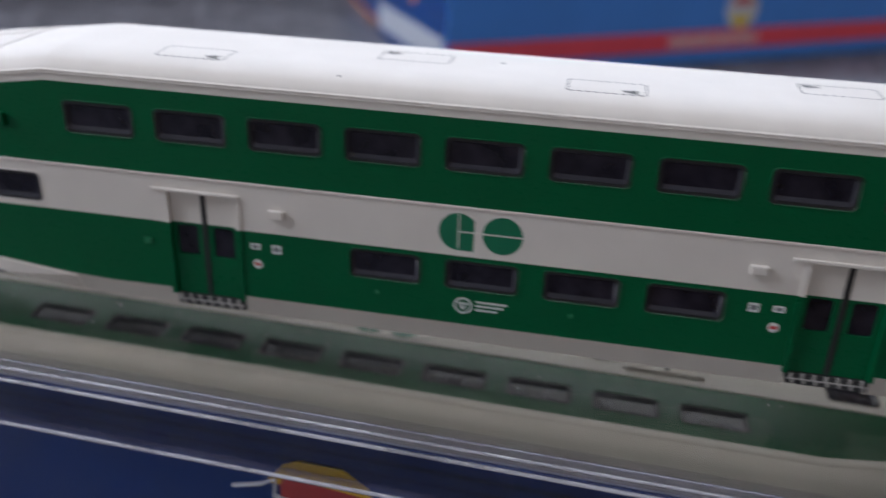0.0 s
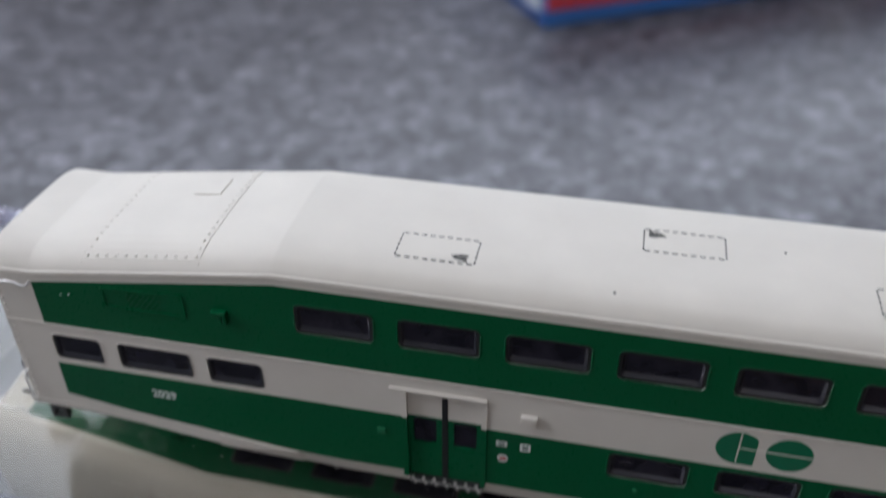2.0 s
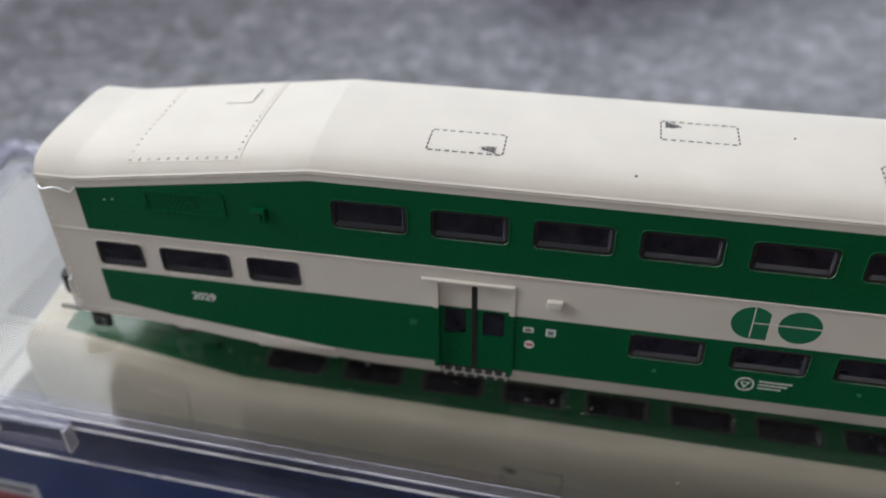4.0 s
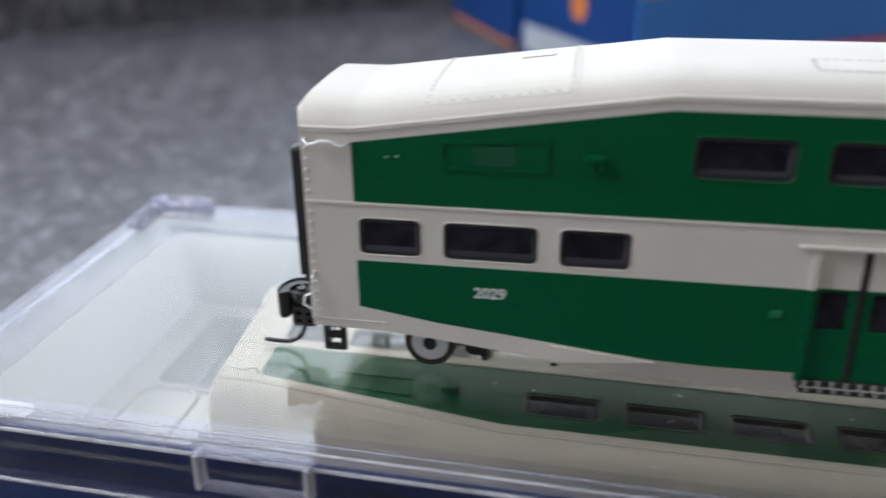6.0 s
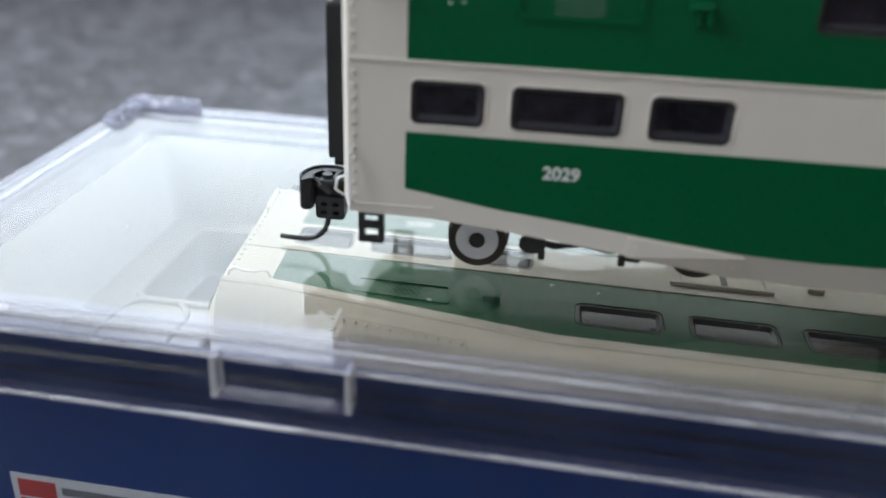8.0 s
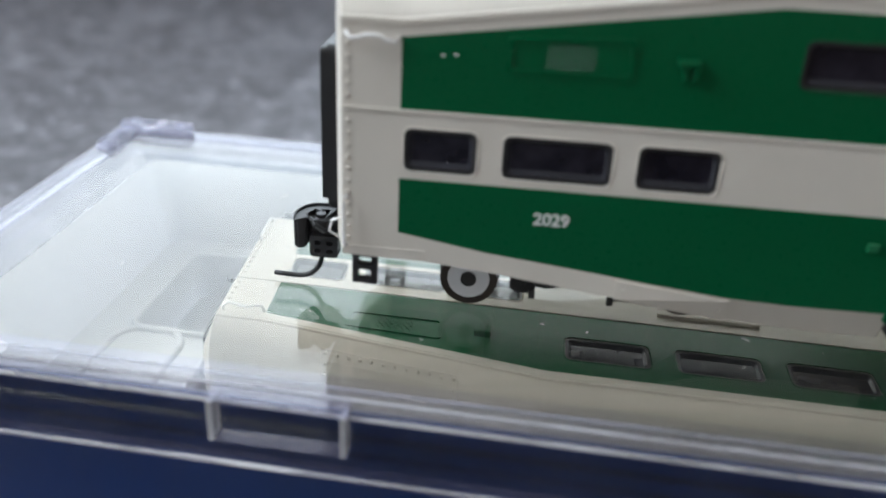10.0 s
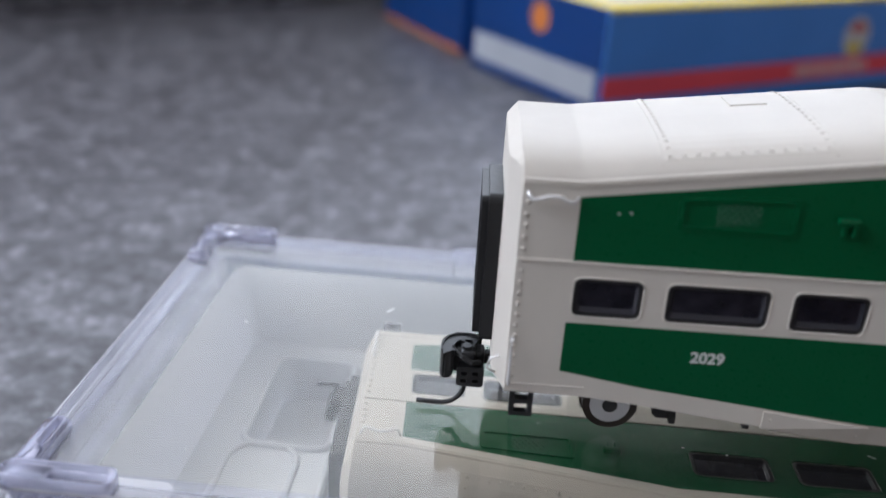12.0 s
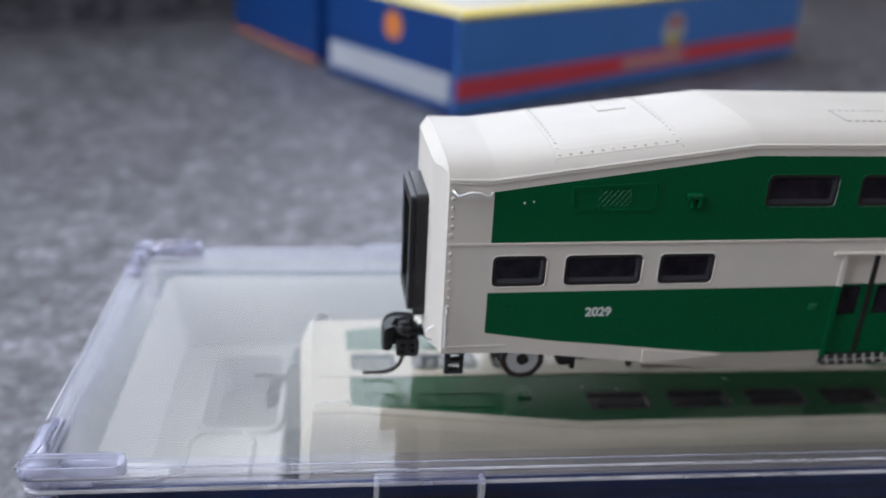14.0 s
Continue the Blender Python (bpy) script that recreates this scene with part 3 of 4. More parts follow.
    for k in range(-5, 12):
        for lean in (1, -1):
            ends = []
            base = u0 + 1.05 * k if lean > 0 else u1 - 1.05 * k
            for v in (v0, v1):
                ends.append((base + lean * (v - v0) * 0.8, v))
            (ax, az), (bx, bz) = ends
            lo, hi = 0.0, 1.0
            for edge, d in ((u0, 1), (u1, -1)):
                pa, pb = (ax - edge) * d, (bx - edge) * d
                if pa < 0 and pb < 0:
                    lo, hi = 1.0, 0.0
                elif pa < 0:
                    lo = max(lo, -pa / (pb - pa))
                elif pb < 0:
                    hi = min(hi, pa / (pa - pb))
            if hi - lo > 0.05:
                tube(bm, [(ax + (bx - ax) * f, y + s * 0.01, az + (bz - az) * f) for f in (lo, hi)], 0.09, 4)
    part("vent_mesh", bm, GREEN, vent, "fine diamond mesh")
    # small fittings
    bm = ybox(bmesh.new(), 44.5, 47.4, -1.15, 0.1, 43.9, 44.9, 0.28)
    ybox(bm, 46.6, 47.4, -1.0, 0.1, 42.2, 44.2, 0.25)
    ybox(bm, 45.4, 46.2, -0.5, 0.1, 41.9, 43.9, 0.18)
    part("horn_cover", bm, GREEN, coach, "small hooded green bracket")
    bm = bmesh.new()
    for u, v in ((14.5, 43.1), (16.2, 43.3)):
        dome(bm, (u, y, v), 0.2, out)
    part("rivet_pair", bm, WIRE, coach)
    for u in (121.3, 158.5):
        part("latch", dome(bmesh.new(), (u, y, 15.6), 0.45, out), VENT_GREEN, coach)
    part("latch", ybox(bmesh.new(), 73.6, 75.2, -0.35, 0.1, 20.3, 21.6, 0.2), VENT_GREEN, coach)
    # corner rivets, end post and the lines along the skirt
    for m in (lambda u: u, lambda u: 2 * MID - u):
        bm = bmesh.new()
        for k in range(17):
            dome(bm, (m(1.7), y, 15.5 + 1.78 * k), 0.42, out, 0.5)
        part("rivet_strip", bm, CREAM, coach, smooth=True)
        a, b = sorted((m(X0), m(13.0)))
        part("sill_line", ybox(bmesh.new(), a, b, -0.12, 0.1, 14.0, 14.35, 0.08), CREAM, coach)
        bm = bmesh.new()
        x0, x1 = 40.8, 57.2
        slab(bm, [(m(x0), interp(x0, SBOT) - 0.15), (m(x1), interp(x1, SBOT) - 0.15), (m(x1), interp(x1, GBOT) - 0.4), (m(x0), interp(x0, GBOT) - 0.4)], [], pl(-0.28), (0, s * 0.5, 0))
        for u, v in ((42.0, 11.0), (55.9, 9.0)):
            dome(bm, (m(u), y - s * 0.28, v), 0.3, out)
        part("skirt_plate", tuck(bm, far), CREAM, coach)
        # grab irons of bright wire
        zg = 45.25
        bm = tube(bmesh.new(), [(m(1.6), y + s * 0.2, zg + 0.3), (m(1.7), y - s * 0.7, zg + 0.2), (m(2.4), y - s * 1.0, zg - 0.5), (m(3.6), y - s * 1.0, zg - 0.2), (m(4.4), y - s * 1.0, zg + 0.15),
                                (m(6.2), y - s * 1.0, zg + 0.15), (m(7.0), y - s * 1.0, zg - 0.4), (m(8.2), y - s * 0.9, zg - 0.6), (m(8.7), y + s * 0.1, zg - 0.2)], 0.27, 7)
        part("grab_iron", bm, WIRE, coach, "bright wire grab iron", smooth=True)
        bm = tube(bmesh.new(), [(m(1.5), y + s * 0.2, 22.2), (m(1.4), y - s * 0.9, 22.0), (m(1.35), y - s * 1.1, 21.2), (m(1.35), y - s * 1.1, 15.2), (m(1.4), y - s * 0.9, 14.5), (m(1.5), y + s * 0.2, 14.3)], 0.24, 7)
        part("grab_iron", bm, WIRE, coach, "bright wire grab iron", smooth=True)
        # black step box under the corner
        a, b = sorted((m(2.0), m(5.7)))
        outer = [(a, 7.3), (b, 7.3), (b, 12.7), (a, 12.7)]
        holes = [rounded(a + 0.8, b - 0.8, 8.0, 9.6, 0.2, 2), rounded(a + 0.8, b - 0.8, 10.4, 11.7, 0.2, 2)]
        bm = slab(bmesh.new(), outer, holes, pl(1.5), (0, s * 1.3, 0))
        part("footstep", bm, BLACK, coach, "black ladder footstep")


TREAD_GREY = grained("tread_grey", (0.34, 0.33, 0.31), 0.5, 0.15, 1500, 0.2)
SIGN_GREY = grained("sign_grey", (0.16, 0.17, 0.17), 0.5, 0.2, 2500, 0.1)
VENT_GREEN = grained("worn_green", (0.010, 0.14, 0.055), 0.3, 0.2, 2500, 0.2)


def roof_z(x, y):
    prof = PROFILE + [(W - a, p) for a, p in reversed(PROFILE[:-1])]
    return interp(x, EAVE) + interp(x, ROOFH) * interp(y, prof)


def add_roof_details(coach):
    def mark(bm, x0, y0, x1, y1, w=0.17):
        d = Vector((x1 - x0, y1 - y0, 0)).normalized()
        n = Vector((-d.y, d.x, 0)) * w
        ps = [(x0, y0, 1), (x1, y1, 1), (x1, y1, -1), (x0, y0, -1)]
        bm.faces.new([bm.verts.new((x + k * n.x, y + k * n.y, roof_z(x + k * n.x, y + k * n.y) + 0.05)) for x, y, k in ps])
    for k, (x0, y0) in enumerate(((76.5, 6.3), (117.2, 16.0), (153.6, 6.3), (194.2, 16.0), (230.5, 6.3))):
        x1, y1 = x0 + 13.6, y0 + 6.6
        bm = bmesh.new()
        for j in range(9):
            u = x0 + 13.6 * j / 9 + 0.2
            for v in (y0, y1):
                mark(bm, u, v, u + 0.95, v)
        for j in range(5):
            v = y0 + 6.6 * j / 5 + 0.2
            for u in (x0, x1):
                mark(bm, u, v, u, v + 0.8)
        near = k % 2 == 0
        for j in range(7):
            v = (y0 + 0.5 + 0.3 * j) if near else (y1 - 0.4 - 0.3 * j)
            l = (0.5, 1.4, 2.2, 2.6, 2.4, 2.9, 1.6)[j]
            if near:
                mark(bm, x1 - 1.4 - l, v, x1 - 1.2 - 0.2 * (j % 3), v, 0.11)
            else:
                mark(bm, x0 + 0.8, v, x0 + 0.9 + l, v, 0.11)
        part("roof_hatch", bm, PRINT_GREY, coach, "dashed grey outline of a roof hatch")
    for x, y in ((113.2, 4.2), (140.5, 20.1)):
        part("scuff", dome(bmesh.new(), (x, y, roof_z(x, y)), 0.28, (0, 0, 1)), PRINT_GREY, coach)
    for m in (lambda u: u, lambda u: 2 * MID - u):
        bm = bmesh.new()
        ys = [2.4 + 29.6 * k / 16 for k in range(17)]
        for k in range(12):
            for y in (2.4, W - 2.4):
                u = 20.7 + 21.4 * k / 11
                dome(bm, (m(u), y, roof_z(m(u), y) + 0.1), 0.36, (0, -0.5 if y < 17 else 0.5, 1), 0.35)
        for y in ys:
            for u in (20.7, 42.1):
                dome(bm, (m(u), y, roof_z(m(u), y) + 0.1), 0.36, (0, 0, 1), 0.35)
        part("roof_rivets", bm, CREAM, coach, smooth=True)
        # a thin riveted plate lying on the slope, with a low square hatch in it
        def plate(u0, u1, y0, y1, lift):
            bm = bmesh.new()
            n, k = 8, 16
            grid = [[bm.verts.new((m(u0 + (u1 - u0) * i / n), y0 + (y1 - y0) * j / k, roof_z(m(u0 + (u1 - u0) * i / n), y0 + (y1 - y0) * j / k) + lift)) for j in range(k + 1)] for i in range(n + 1)]
            for p, q in zip(grid, grid[1:]):
                for j in range(k):
                    bm.faces.new((p[j], q[j], q[j + 1], p[j + 1]))
            return returns(bm, (0, 0, -lift - 0.1))
        part("roof_plate", plate(19.9, 42.9, 1.7, W - 1.7, 0.08), CREAM, coach, "thin riveted roof plate")
        part("plate_hatch", plate(33.0, 38.5, 21.0, 27.0, 0.25), CREAM, coach)
        for u, w in ((42.95, 0.11), (19.85, 0.08)):
            bm = tube(bmesh.new(), [(m(u), y, roof_z(m(u), y) + 0.02) for y in [1.2 + 32 * k / 20 for k in range(21)]], w, 6)
            part("roof_seam", bm, CREAM, coach, smooth=True)


def add_end(coach, sign):
    """Gangway diaphragm, coupler and end posts."""
    m = (lambda u: u) if sign > 0 else (lambda u: 2 * MID - u)
    c = W / 2
    dia = part("diaphragm", slab(bmesh.new(), rounded(9.4, W - 9.4, 15.6, 41.0, 1.2), [rounded(12.4, W - 12.4, 18.5, 38.5, 0.8)], lambda u, v: (m(-1.0), u, v), (-2.4 * sign, 0, 0)), BLACK, coach, "black gangway diaphragm")
    part("face_plate", slab(bmesh.new(), rounded(10.2, W - 10.2, 16.6, 40.4, 0.8), [rounded(12.6, W - 12.6, 19.0, 38.0, 0.6)], lambda u, v: (m(-3.4), u, v), (-1.1 * sign, 0, 0)), BLACK, dia)
    bm = box(bmesh.new(), min(m(-1.2), m(-0.6)), max(m(-1.2), m(-0.6)), 12.4, W - 12.4, 15.6, 38.5)
    part("end_door", bm, SEAT, dia, "dark end doorway")
    # coupler, swung a little to one side: shank, curved knuckle and a drilled block
    bm = box(bmesh.new(), min(m(-3.2), m(2.5)), max(m(-3.2), m(2.5)), 12.4, 14.4, 9.6, 11.4, 0.35)
    coup = part("coupler", bm, BLACK, coach, "black knuckle coupler")
    bm = bmesh.new()
    line = [(-3.4, 13.6, 1.3), (-5.2, 14.3, 1.2), (-6.6, 14.4, 1.0), (-7.4, 13.8, 0.95), (-8.0, 12.7, 0.9), (-8.3, 11.4, 0.85), (-8.2, 10.2, 0.8), (-8.0, 9.6, 0.6)]
    left, right = [], []
    for k, (px, py, w) in enumerate(line):
        qx, qy = line[min(k + 1, len(line) - 1)][0] - line[max(k - 1, 0)][0], line[min(k + 1, len(line) - 1)][1] - line[max(k - 1, 0)][1]
        d = math.hypot(qx, qy)
        left.append((px - qy / d * w * 1.3, py + qx / d * w * 1.3))
        right.append((px + qy / d * w * 1.3, py - qx / d * w * 1.3))
    slab(bm, [(m(px), py) for px, py in left + right[::-1]], [], lambda u, v: (u, v, 8.0), (0, 0, 5.2))
    bmesh.ops.remove_doubles(bm, verts=bm.verts, dist=0.01)
    bmesh.ops.bevel(bm, geom=[e for e in bm.edges if len(e.link_faces) == 2 and e.calc_face_angle(0) > 0.9], offset=0.3, segments=2, affect="EDGES")
    part("coupler_head", bm, BLACK, coup)
    bm = box(bmesh.new(), min(m(-7.2), m(-2.0)), max(m(-7.2), m(-2.0)), 11.0, 14.0, 8.4, 12.7, 0.7)
    box(bm, min(m(-6.0), m(-3.6)), max(m(-6.0), m(-3.6)), 9.7, 14.4, 11.3, 13.2, 0.5)
    cylinder(bm, (m(-5.0), 11.2, 13.3), (0, 0, 1), 0.8, 0.9, 14)
    tube(bm, [(m(-7.0), 11.2, 12.6), (m(-5.6), 9.8, 12.2), (m(-4.2), 9.5, 11.4), (m(-2.8), 10.4, 11.0)], 0.55, 8)
    part("knuckle_block", bm, BLACK, coup, smooth=False)
    holes = [rounded(*sorted((m(x0), m(x0 + 1.05))), z0, z0 + 0.7, 0.2, 2) for x0 in (-5.8, -3.9) for z0 in (7.6, 9.0)]
    bm = slab(bmesh.new(), rounded(*sorted((m(-6.5), m(-2.0))), 6.9, 10.6, 0.6), holes, lambda u, v: (u, 9.3, v), (0, 2.4, 0))
    part("drilled_plate", bm, BLACK, coup)
    pts = [(m(-4.9), 11.2, 8.2)] + [(m(-9.0 + 4.0 * math.cos(radians(a))), 11.2, 6.4 - 4.2 * math.sin(radians(a))) for a in range(0, 91, 15)] + [(m(-11.2), 11.2, 2.25), (m(-13.0), 11.2, 2.35)]
    part("trip_pin", tube(bmesh.new(), pts, 0.42, 8), BLACK, coup, "curved black trip pin", smooth=True)
    bm = tube(bmesh.new(), [(m(0.2), 3.2, 17.2), (m(-1.4), 3.0, 16.6), (m(-1.9), 3.4, 14.6), (m(-0.6), 3.8, 13.6)], 0.2, 6)
    part("end_wire", bm, WIRE, coach, smooth=True)


def add_bogie(coach, cx):
    c = W / 2
    bm = bmesh.new()
    box(bm, cx - 17, cx + 17, 10.5, 12.3, 7.0, 9.6, 0.4)
    box(bm, cx - 17, cx + 17, W - 12.3, W - 10.5, 7.0, 9.6, 0.4)
    box(bm, cx - 4, cx + 4, 9.5, W - 9.5, 8.0, 11.5, 0.5)
    bogie = part("bogie", bm, BLACK, coach, "black bogie frame")
    for sx in (-1, 1):
        x = cx + sx * 14.9 - 1.1 * (1 if cx < MID else -1) + (0 if (cx < MID) == (sx < 0) else sx * 4)
        inner = (cx < MID) != (sx < 0)
        d = 11.0 if inner else 8.4
        for y, o in ((d, -1), (W - d, 1)):
            bm = bmesh.new()
            cylinder(bm, (x, y - o * 1.4, 6.0), (0, 1, 0), 4.5, 2.8, 36)
            cylinder(bm, (x, y - o * 3.1, 6.0), (0, 1, 0), 4.8, 0.6, 36)
            wheel = part("wheel", bm, TYRE, bogie, "blackened metal wheel", smooth=False)
            bm = slab(bmesh.new(), disc((x, 6.0), 3.3, 32), [disc((x, 6.0), 1.2, 20)], lambda u, v: (u, y + o * 0.02, v), (0, o * 0.12, 0))
            part("wheel_face", bm, TYRE if inner else SILVER, wheel, "blackened wheel disc" if inner else "grey wheel disc")
            part("hub", cylinder(bmesh.new(), (x, y + o * 0.1, 6.0), (0, 1, 0), 1.25, 0.6, 20), BLACK, wheel)
        part("axle", cylinder(bmesh.new(), (x, c, 6.0), (0, 1, 0), 1.0, 16, 12), TYRE, bogie)
    bm = bmesh.new()
    for sx in (-1, 1):
        for y in (7.6, W - 7.6):
            box(bm, cx + sx * 7.2 - 1.6, cx + sx * 7.2 + 1.6, y - 1.0, y + 1.0, 5.2, 9.0, 0.35)
            tube(bm, [(cx + sx * 9.0, y, 7.4), (cx + sx * 4.0, y, 6.4), (cx, y, 7.2)], 0.5, 6)
            box(bm, cx + sx * 6.0 - 0.5, cx + sx * 6.0 + 0.5, y - 1.4, y - 0.2, 4.6, 6.2, 0.1)
    for y in (8.8, W - 8.8):
        box(bm, cx - 10.0, cx + 15.0, y - 0.9, y + 0.9, 7.7, 11.0, 0.3)
        for u in (-8.6, -6.4):
            cylinder(bm, (cx + u, y + (-1.6 if y < c else 1.6), 6.6), (0, 1, 0), 0.9, 1.6, 12)
    part("brake_gear", bm, BLACK, bogie)


def build_coach():
    coach = empty("train_car", "green and cream two-level model railway coach standing on the clear lid", "model train")
    for far in (False, True):
        part("side_wall", coach_side(far), [CREAM, GREEN], coach, "green and cream banded coach side")
        part("eave_trim", eave_trim(far), CREAM, coach)
        for w in UPPER + LOWER + ENDW + ENDW2:
            add_window(coach, w, far)
        for a, b in DOORS:
            add_door(coach, a, b, far)
        add_side_details(coach, far)
        s, y = (-1, W) if far else (1, 0.0)
        m = Matrix.Translation((30.7 * MM, (y - s * 0.03) * MM, 20.85 * MM)) @ Matrix.Rotation(radians(180 if far else 0), 4, "Z") @ Matrix.Rotation(radians(90), 4, "X")
        text_mesh("fleet_number", "2029", 2.55, m, PRINT_WHITE, coach)
    part("roof", coach_roof(), CREAM, coach, "plain cream roof shell", smooth=True)
    for sign in (1, -1):
        part("end_wall", coach_end(sign), CREAM, coach)
        add_end(coach, sign)
    add_roof_details(coach)
    bm = bmesh.new()
    xs = stations(X0 + 1, X1 - 1, 8.0)
    rows = [[bm.verts.new((x, y, interp(x, SBOT) + 0.8)) for y in (3.2, W - 3.2)] for x in xs]
    for a, b in zip(rows, rows[1:]):
        bm.faces.new((a[0], b[0], b[1], a[1]))
    part("underframe", bm, BLACK, coach, "black underframe")
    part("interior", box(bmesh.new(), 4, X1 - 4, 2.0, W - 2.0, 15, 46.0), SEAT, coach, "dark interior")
    for cx in (35.1, 2 * MID - 35.1):
        add_bogie(coach, cx)
    return coach


coach = build_coach()
# the second coach lies on its side just under the lid, roof towards the viewer
twin = copy_thing(coach, Matrix.Translation((-24.5 * MM, 57.05 * MM, -2.8 * MM)) @ Matrix.Rotation(0.009, 4, "Z") @ Matrix.Rotation(0.030, 4, "Y") @ Matrix.Rotation(0.068 + radians(90), 4, "X") @ Matrix.Translation((0, -W * MM, 0)))
tagged(twin, "green and cream model coach lying sideways in the tray", "model train")

# ---------------------------------------------------------------- the display case
CX0, CX1, CY0, CY1 = -71.5, 309.0, -17.0, 77.0
LID_TOP = 1.2
# the case lies turned by a couple of degrees under the coach
CASE_M = Matrix.Translation((-68 * MM, -16.4 * MM, 0)) @ Matrix.Rotation(radians(-2.3), 4, "Z") @ Matrix.Translation((68 * MM, 16.4 * MM, 0))


def build_case():
    case = empty("display_case", "long clear plastic case with navy card sides, lid closed", "display case")
    case.matrix_world = CASE_M
    # lid: flat top, thick rounded rim and skirt
    bm = slab(bmesh.new(), rounded(CX0 + 1.5, CX1 - 1.5, CY0 + 1.5, CY1 - 1.5, 2.0), [], lambda u, v: (u, v, LID_TOP - 1.6), (0, 0, 1.6))
    lid = part("lid", bm, LID_CLEAR, case, "clear glossy lid with dust and smears")

    def ring(x0, x1, y0, y1, r, z0, z1, t):
        return slab(bmesh.new(), rounded(x0, x1, y0, y1, r), [rounded(x0 + t, x1 - t, y0 + t, y1 - t, max(0.3, r - t))], lambda u, v: (u, v, z0), (0, 0, z1 - z0))
    for name, bm in (("lid_rim", ring(CX0, CX1, CY0, CY1, 3.0, -1.2, LID_TOP + 0.35, 2.6)),
                     ("lid_skirt", ring(CX0 + 0.1, CX1 - 0.1, CY0 + 0.1, CY1 - 0.1, 3.0, -11.0, -1.2, 1.2)),
                     ("lid_lip", ring(CX0 - 0.9, CX1 + 0.9, CY0 - 0.9, CY1 + 0.9, 3.6, -12.1, -11.0, 2.2)),
                     ("skirt_rib", ring(CX0 - 0.1, CX1 + 0.1, CY0 - 0.1, CY1 + 0.1, 3.0, -5.0, -4.4, 0.5)),
                     ("skirt_rib", ring(CX0 - 0.1, CX1 + 0.1, CY0 - 0.1, CY1 + 0.1, 3.0, -8.0, -7.5, 0.5))):
        p = part(name, bm, EDGE_GLOW if name in ("lid_rim", "lid_lip") else RIM_CLEAR, lid, "thick clear rim with its glow painted as haze" if name == "lid_rim" else "")
    # corner posts and snap tabs
    for x in (CX0 + 0.6, CX1 - 0.6):
        for y in (CY0 + 0.6, CY1 - 0.6):
            sx, sy = (1 if x < 0 else -1), (1 if y < 0 else -1)
            span = lambda c, sg, p, q: sorted((c + sg * p, c + sg * q))
            bm = bmesh.new()
            for long_x, top in ((True, 1.75), (False, 1.55)):
                if long_x:
                    outer, hole = rounded(*span(x, sx, -0.8, 16.5), *span(y, sy, -0.8, 3.6), 1.9, 5), rounded(*span(x, sx, 6.0, 15.2), *span(y, sy, 0.7, 2.4), 0.75, 4)
                else:
                    outer, hole = rounded(*span(x, sx, -0.8, 3.8), *span(y, sy, -0.8, 15.5), 1.9, 5), rounded(*span(x, sx, 1.4, 2.8), *span(y, sy, 7.0, 14.2), 0.6, 4)
                one = slab(bmesh.new(), outer, [hole], lambda u, v: (u, v, LID_TOP - 0.3), (0, 0, top + 0.3))
                bmesh.ops.remove_doubles(one, verts=one.verts, dist=0.01)
                bmesh.ops.bevel(one, geom=[e for e in one.edges if len(e.link_faces) == 2 and e.calc_face_angle(0) > 0.9 and e.verts[0].co.z > LID_TOP and e.verts[1].co.z > LID_TOP], offset=0.5, segments=3, affect="EDGES")
                tmp = bpy.data.meshes.new("stud_leg")
                one.to_mesh(tmp)
                one.free()
                bm.from_mesh(tmp)
                bpy.data.meshes.remove(tmp)
            p = part("corner_stud", bm, STUD_GLOW, lid, "clear stacking ledge on the lid corner", smooth=True)
    # thin pale tubes draw the highlights of the moulded edges
    def glint_line(x0, x1, y0, y1, r, z, w, parent):
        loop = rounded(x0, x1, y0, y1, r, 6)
        part("glint_line", tube(bmesh.new(), [(u, v, z) for u, v in loop + loop[:1]], w, 6), EDGE_GLINT, parent, "painted highlight along a moulded edge", smooth=True)
    glint_line(CX0, CX1, CY0, CY1, 3.0, LID_TOP + 0.2, 0.32, lid)
    glint_line(CX0 + 2.8, CX1 - 2.8, CY0 + 2.4, CY1 - 2.4, 1.5, LID_TOP + 0.1, 0.16, lid)
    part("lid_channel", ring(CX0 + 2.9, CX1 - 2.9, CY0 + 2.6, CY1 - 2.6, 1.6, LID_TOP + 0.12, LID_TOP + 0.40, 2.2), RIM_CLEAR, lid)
    glint_line(CX0 + 0.2, CX1 - 0.2, CY0 - 0.1, CY1 + 0.1, 3.0, -1.4, 0.42, lid)
    glint_line(CX0 - 0.9, CX1 + 0.9, CY0 - 0.9, CY1 + 0.9, 3.6, -11.3, 0.42, lid)
    # snap tabs: a ledge on two cheeks with a bar below
    for x0 in (-12.8, 234.0):
        for y, sy in ((CY0, -1), (CY1, 1)):
            def tab_box(x1, x2, d0, d1, z0, z1):
                return box(bmesh.new(), x1, x2, min(y + sy * d0, y + sy * d1), max(y + sy * d0, y + sy * d1), z0, z1, 0.2)
            tab = part("snap_tab", tab_box(x0, x0 + 19.2, -1.0, 2.9, LID_TOP - 0.7, LID_TOP + 0.2), EDGE_GLOW, lid, "clear snap tab on the lid edge")
            for x1 in (x0, x0 + 18.3):
                # cheeks take the same painted highlight
                part("tab_cheek", tab_box(x1, x1 + 0.9, 0.1, 3.0, -6.1, LID_TOP - 0.8), EDGE_GLINT, tab)
            part("tab_bar", tab_box(x0 + 0.9, x0 + 18.3, 0.6, 3.0, -6.1, -5.3), EDGE_GLOW, tab)
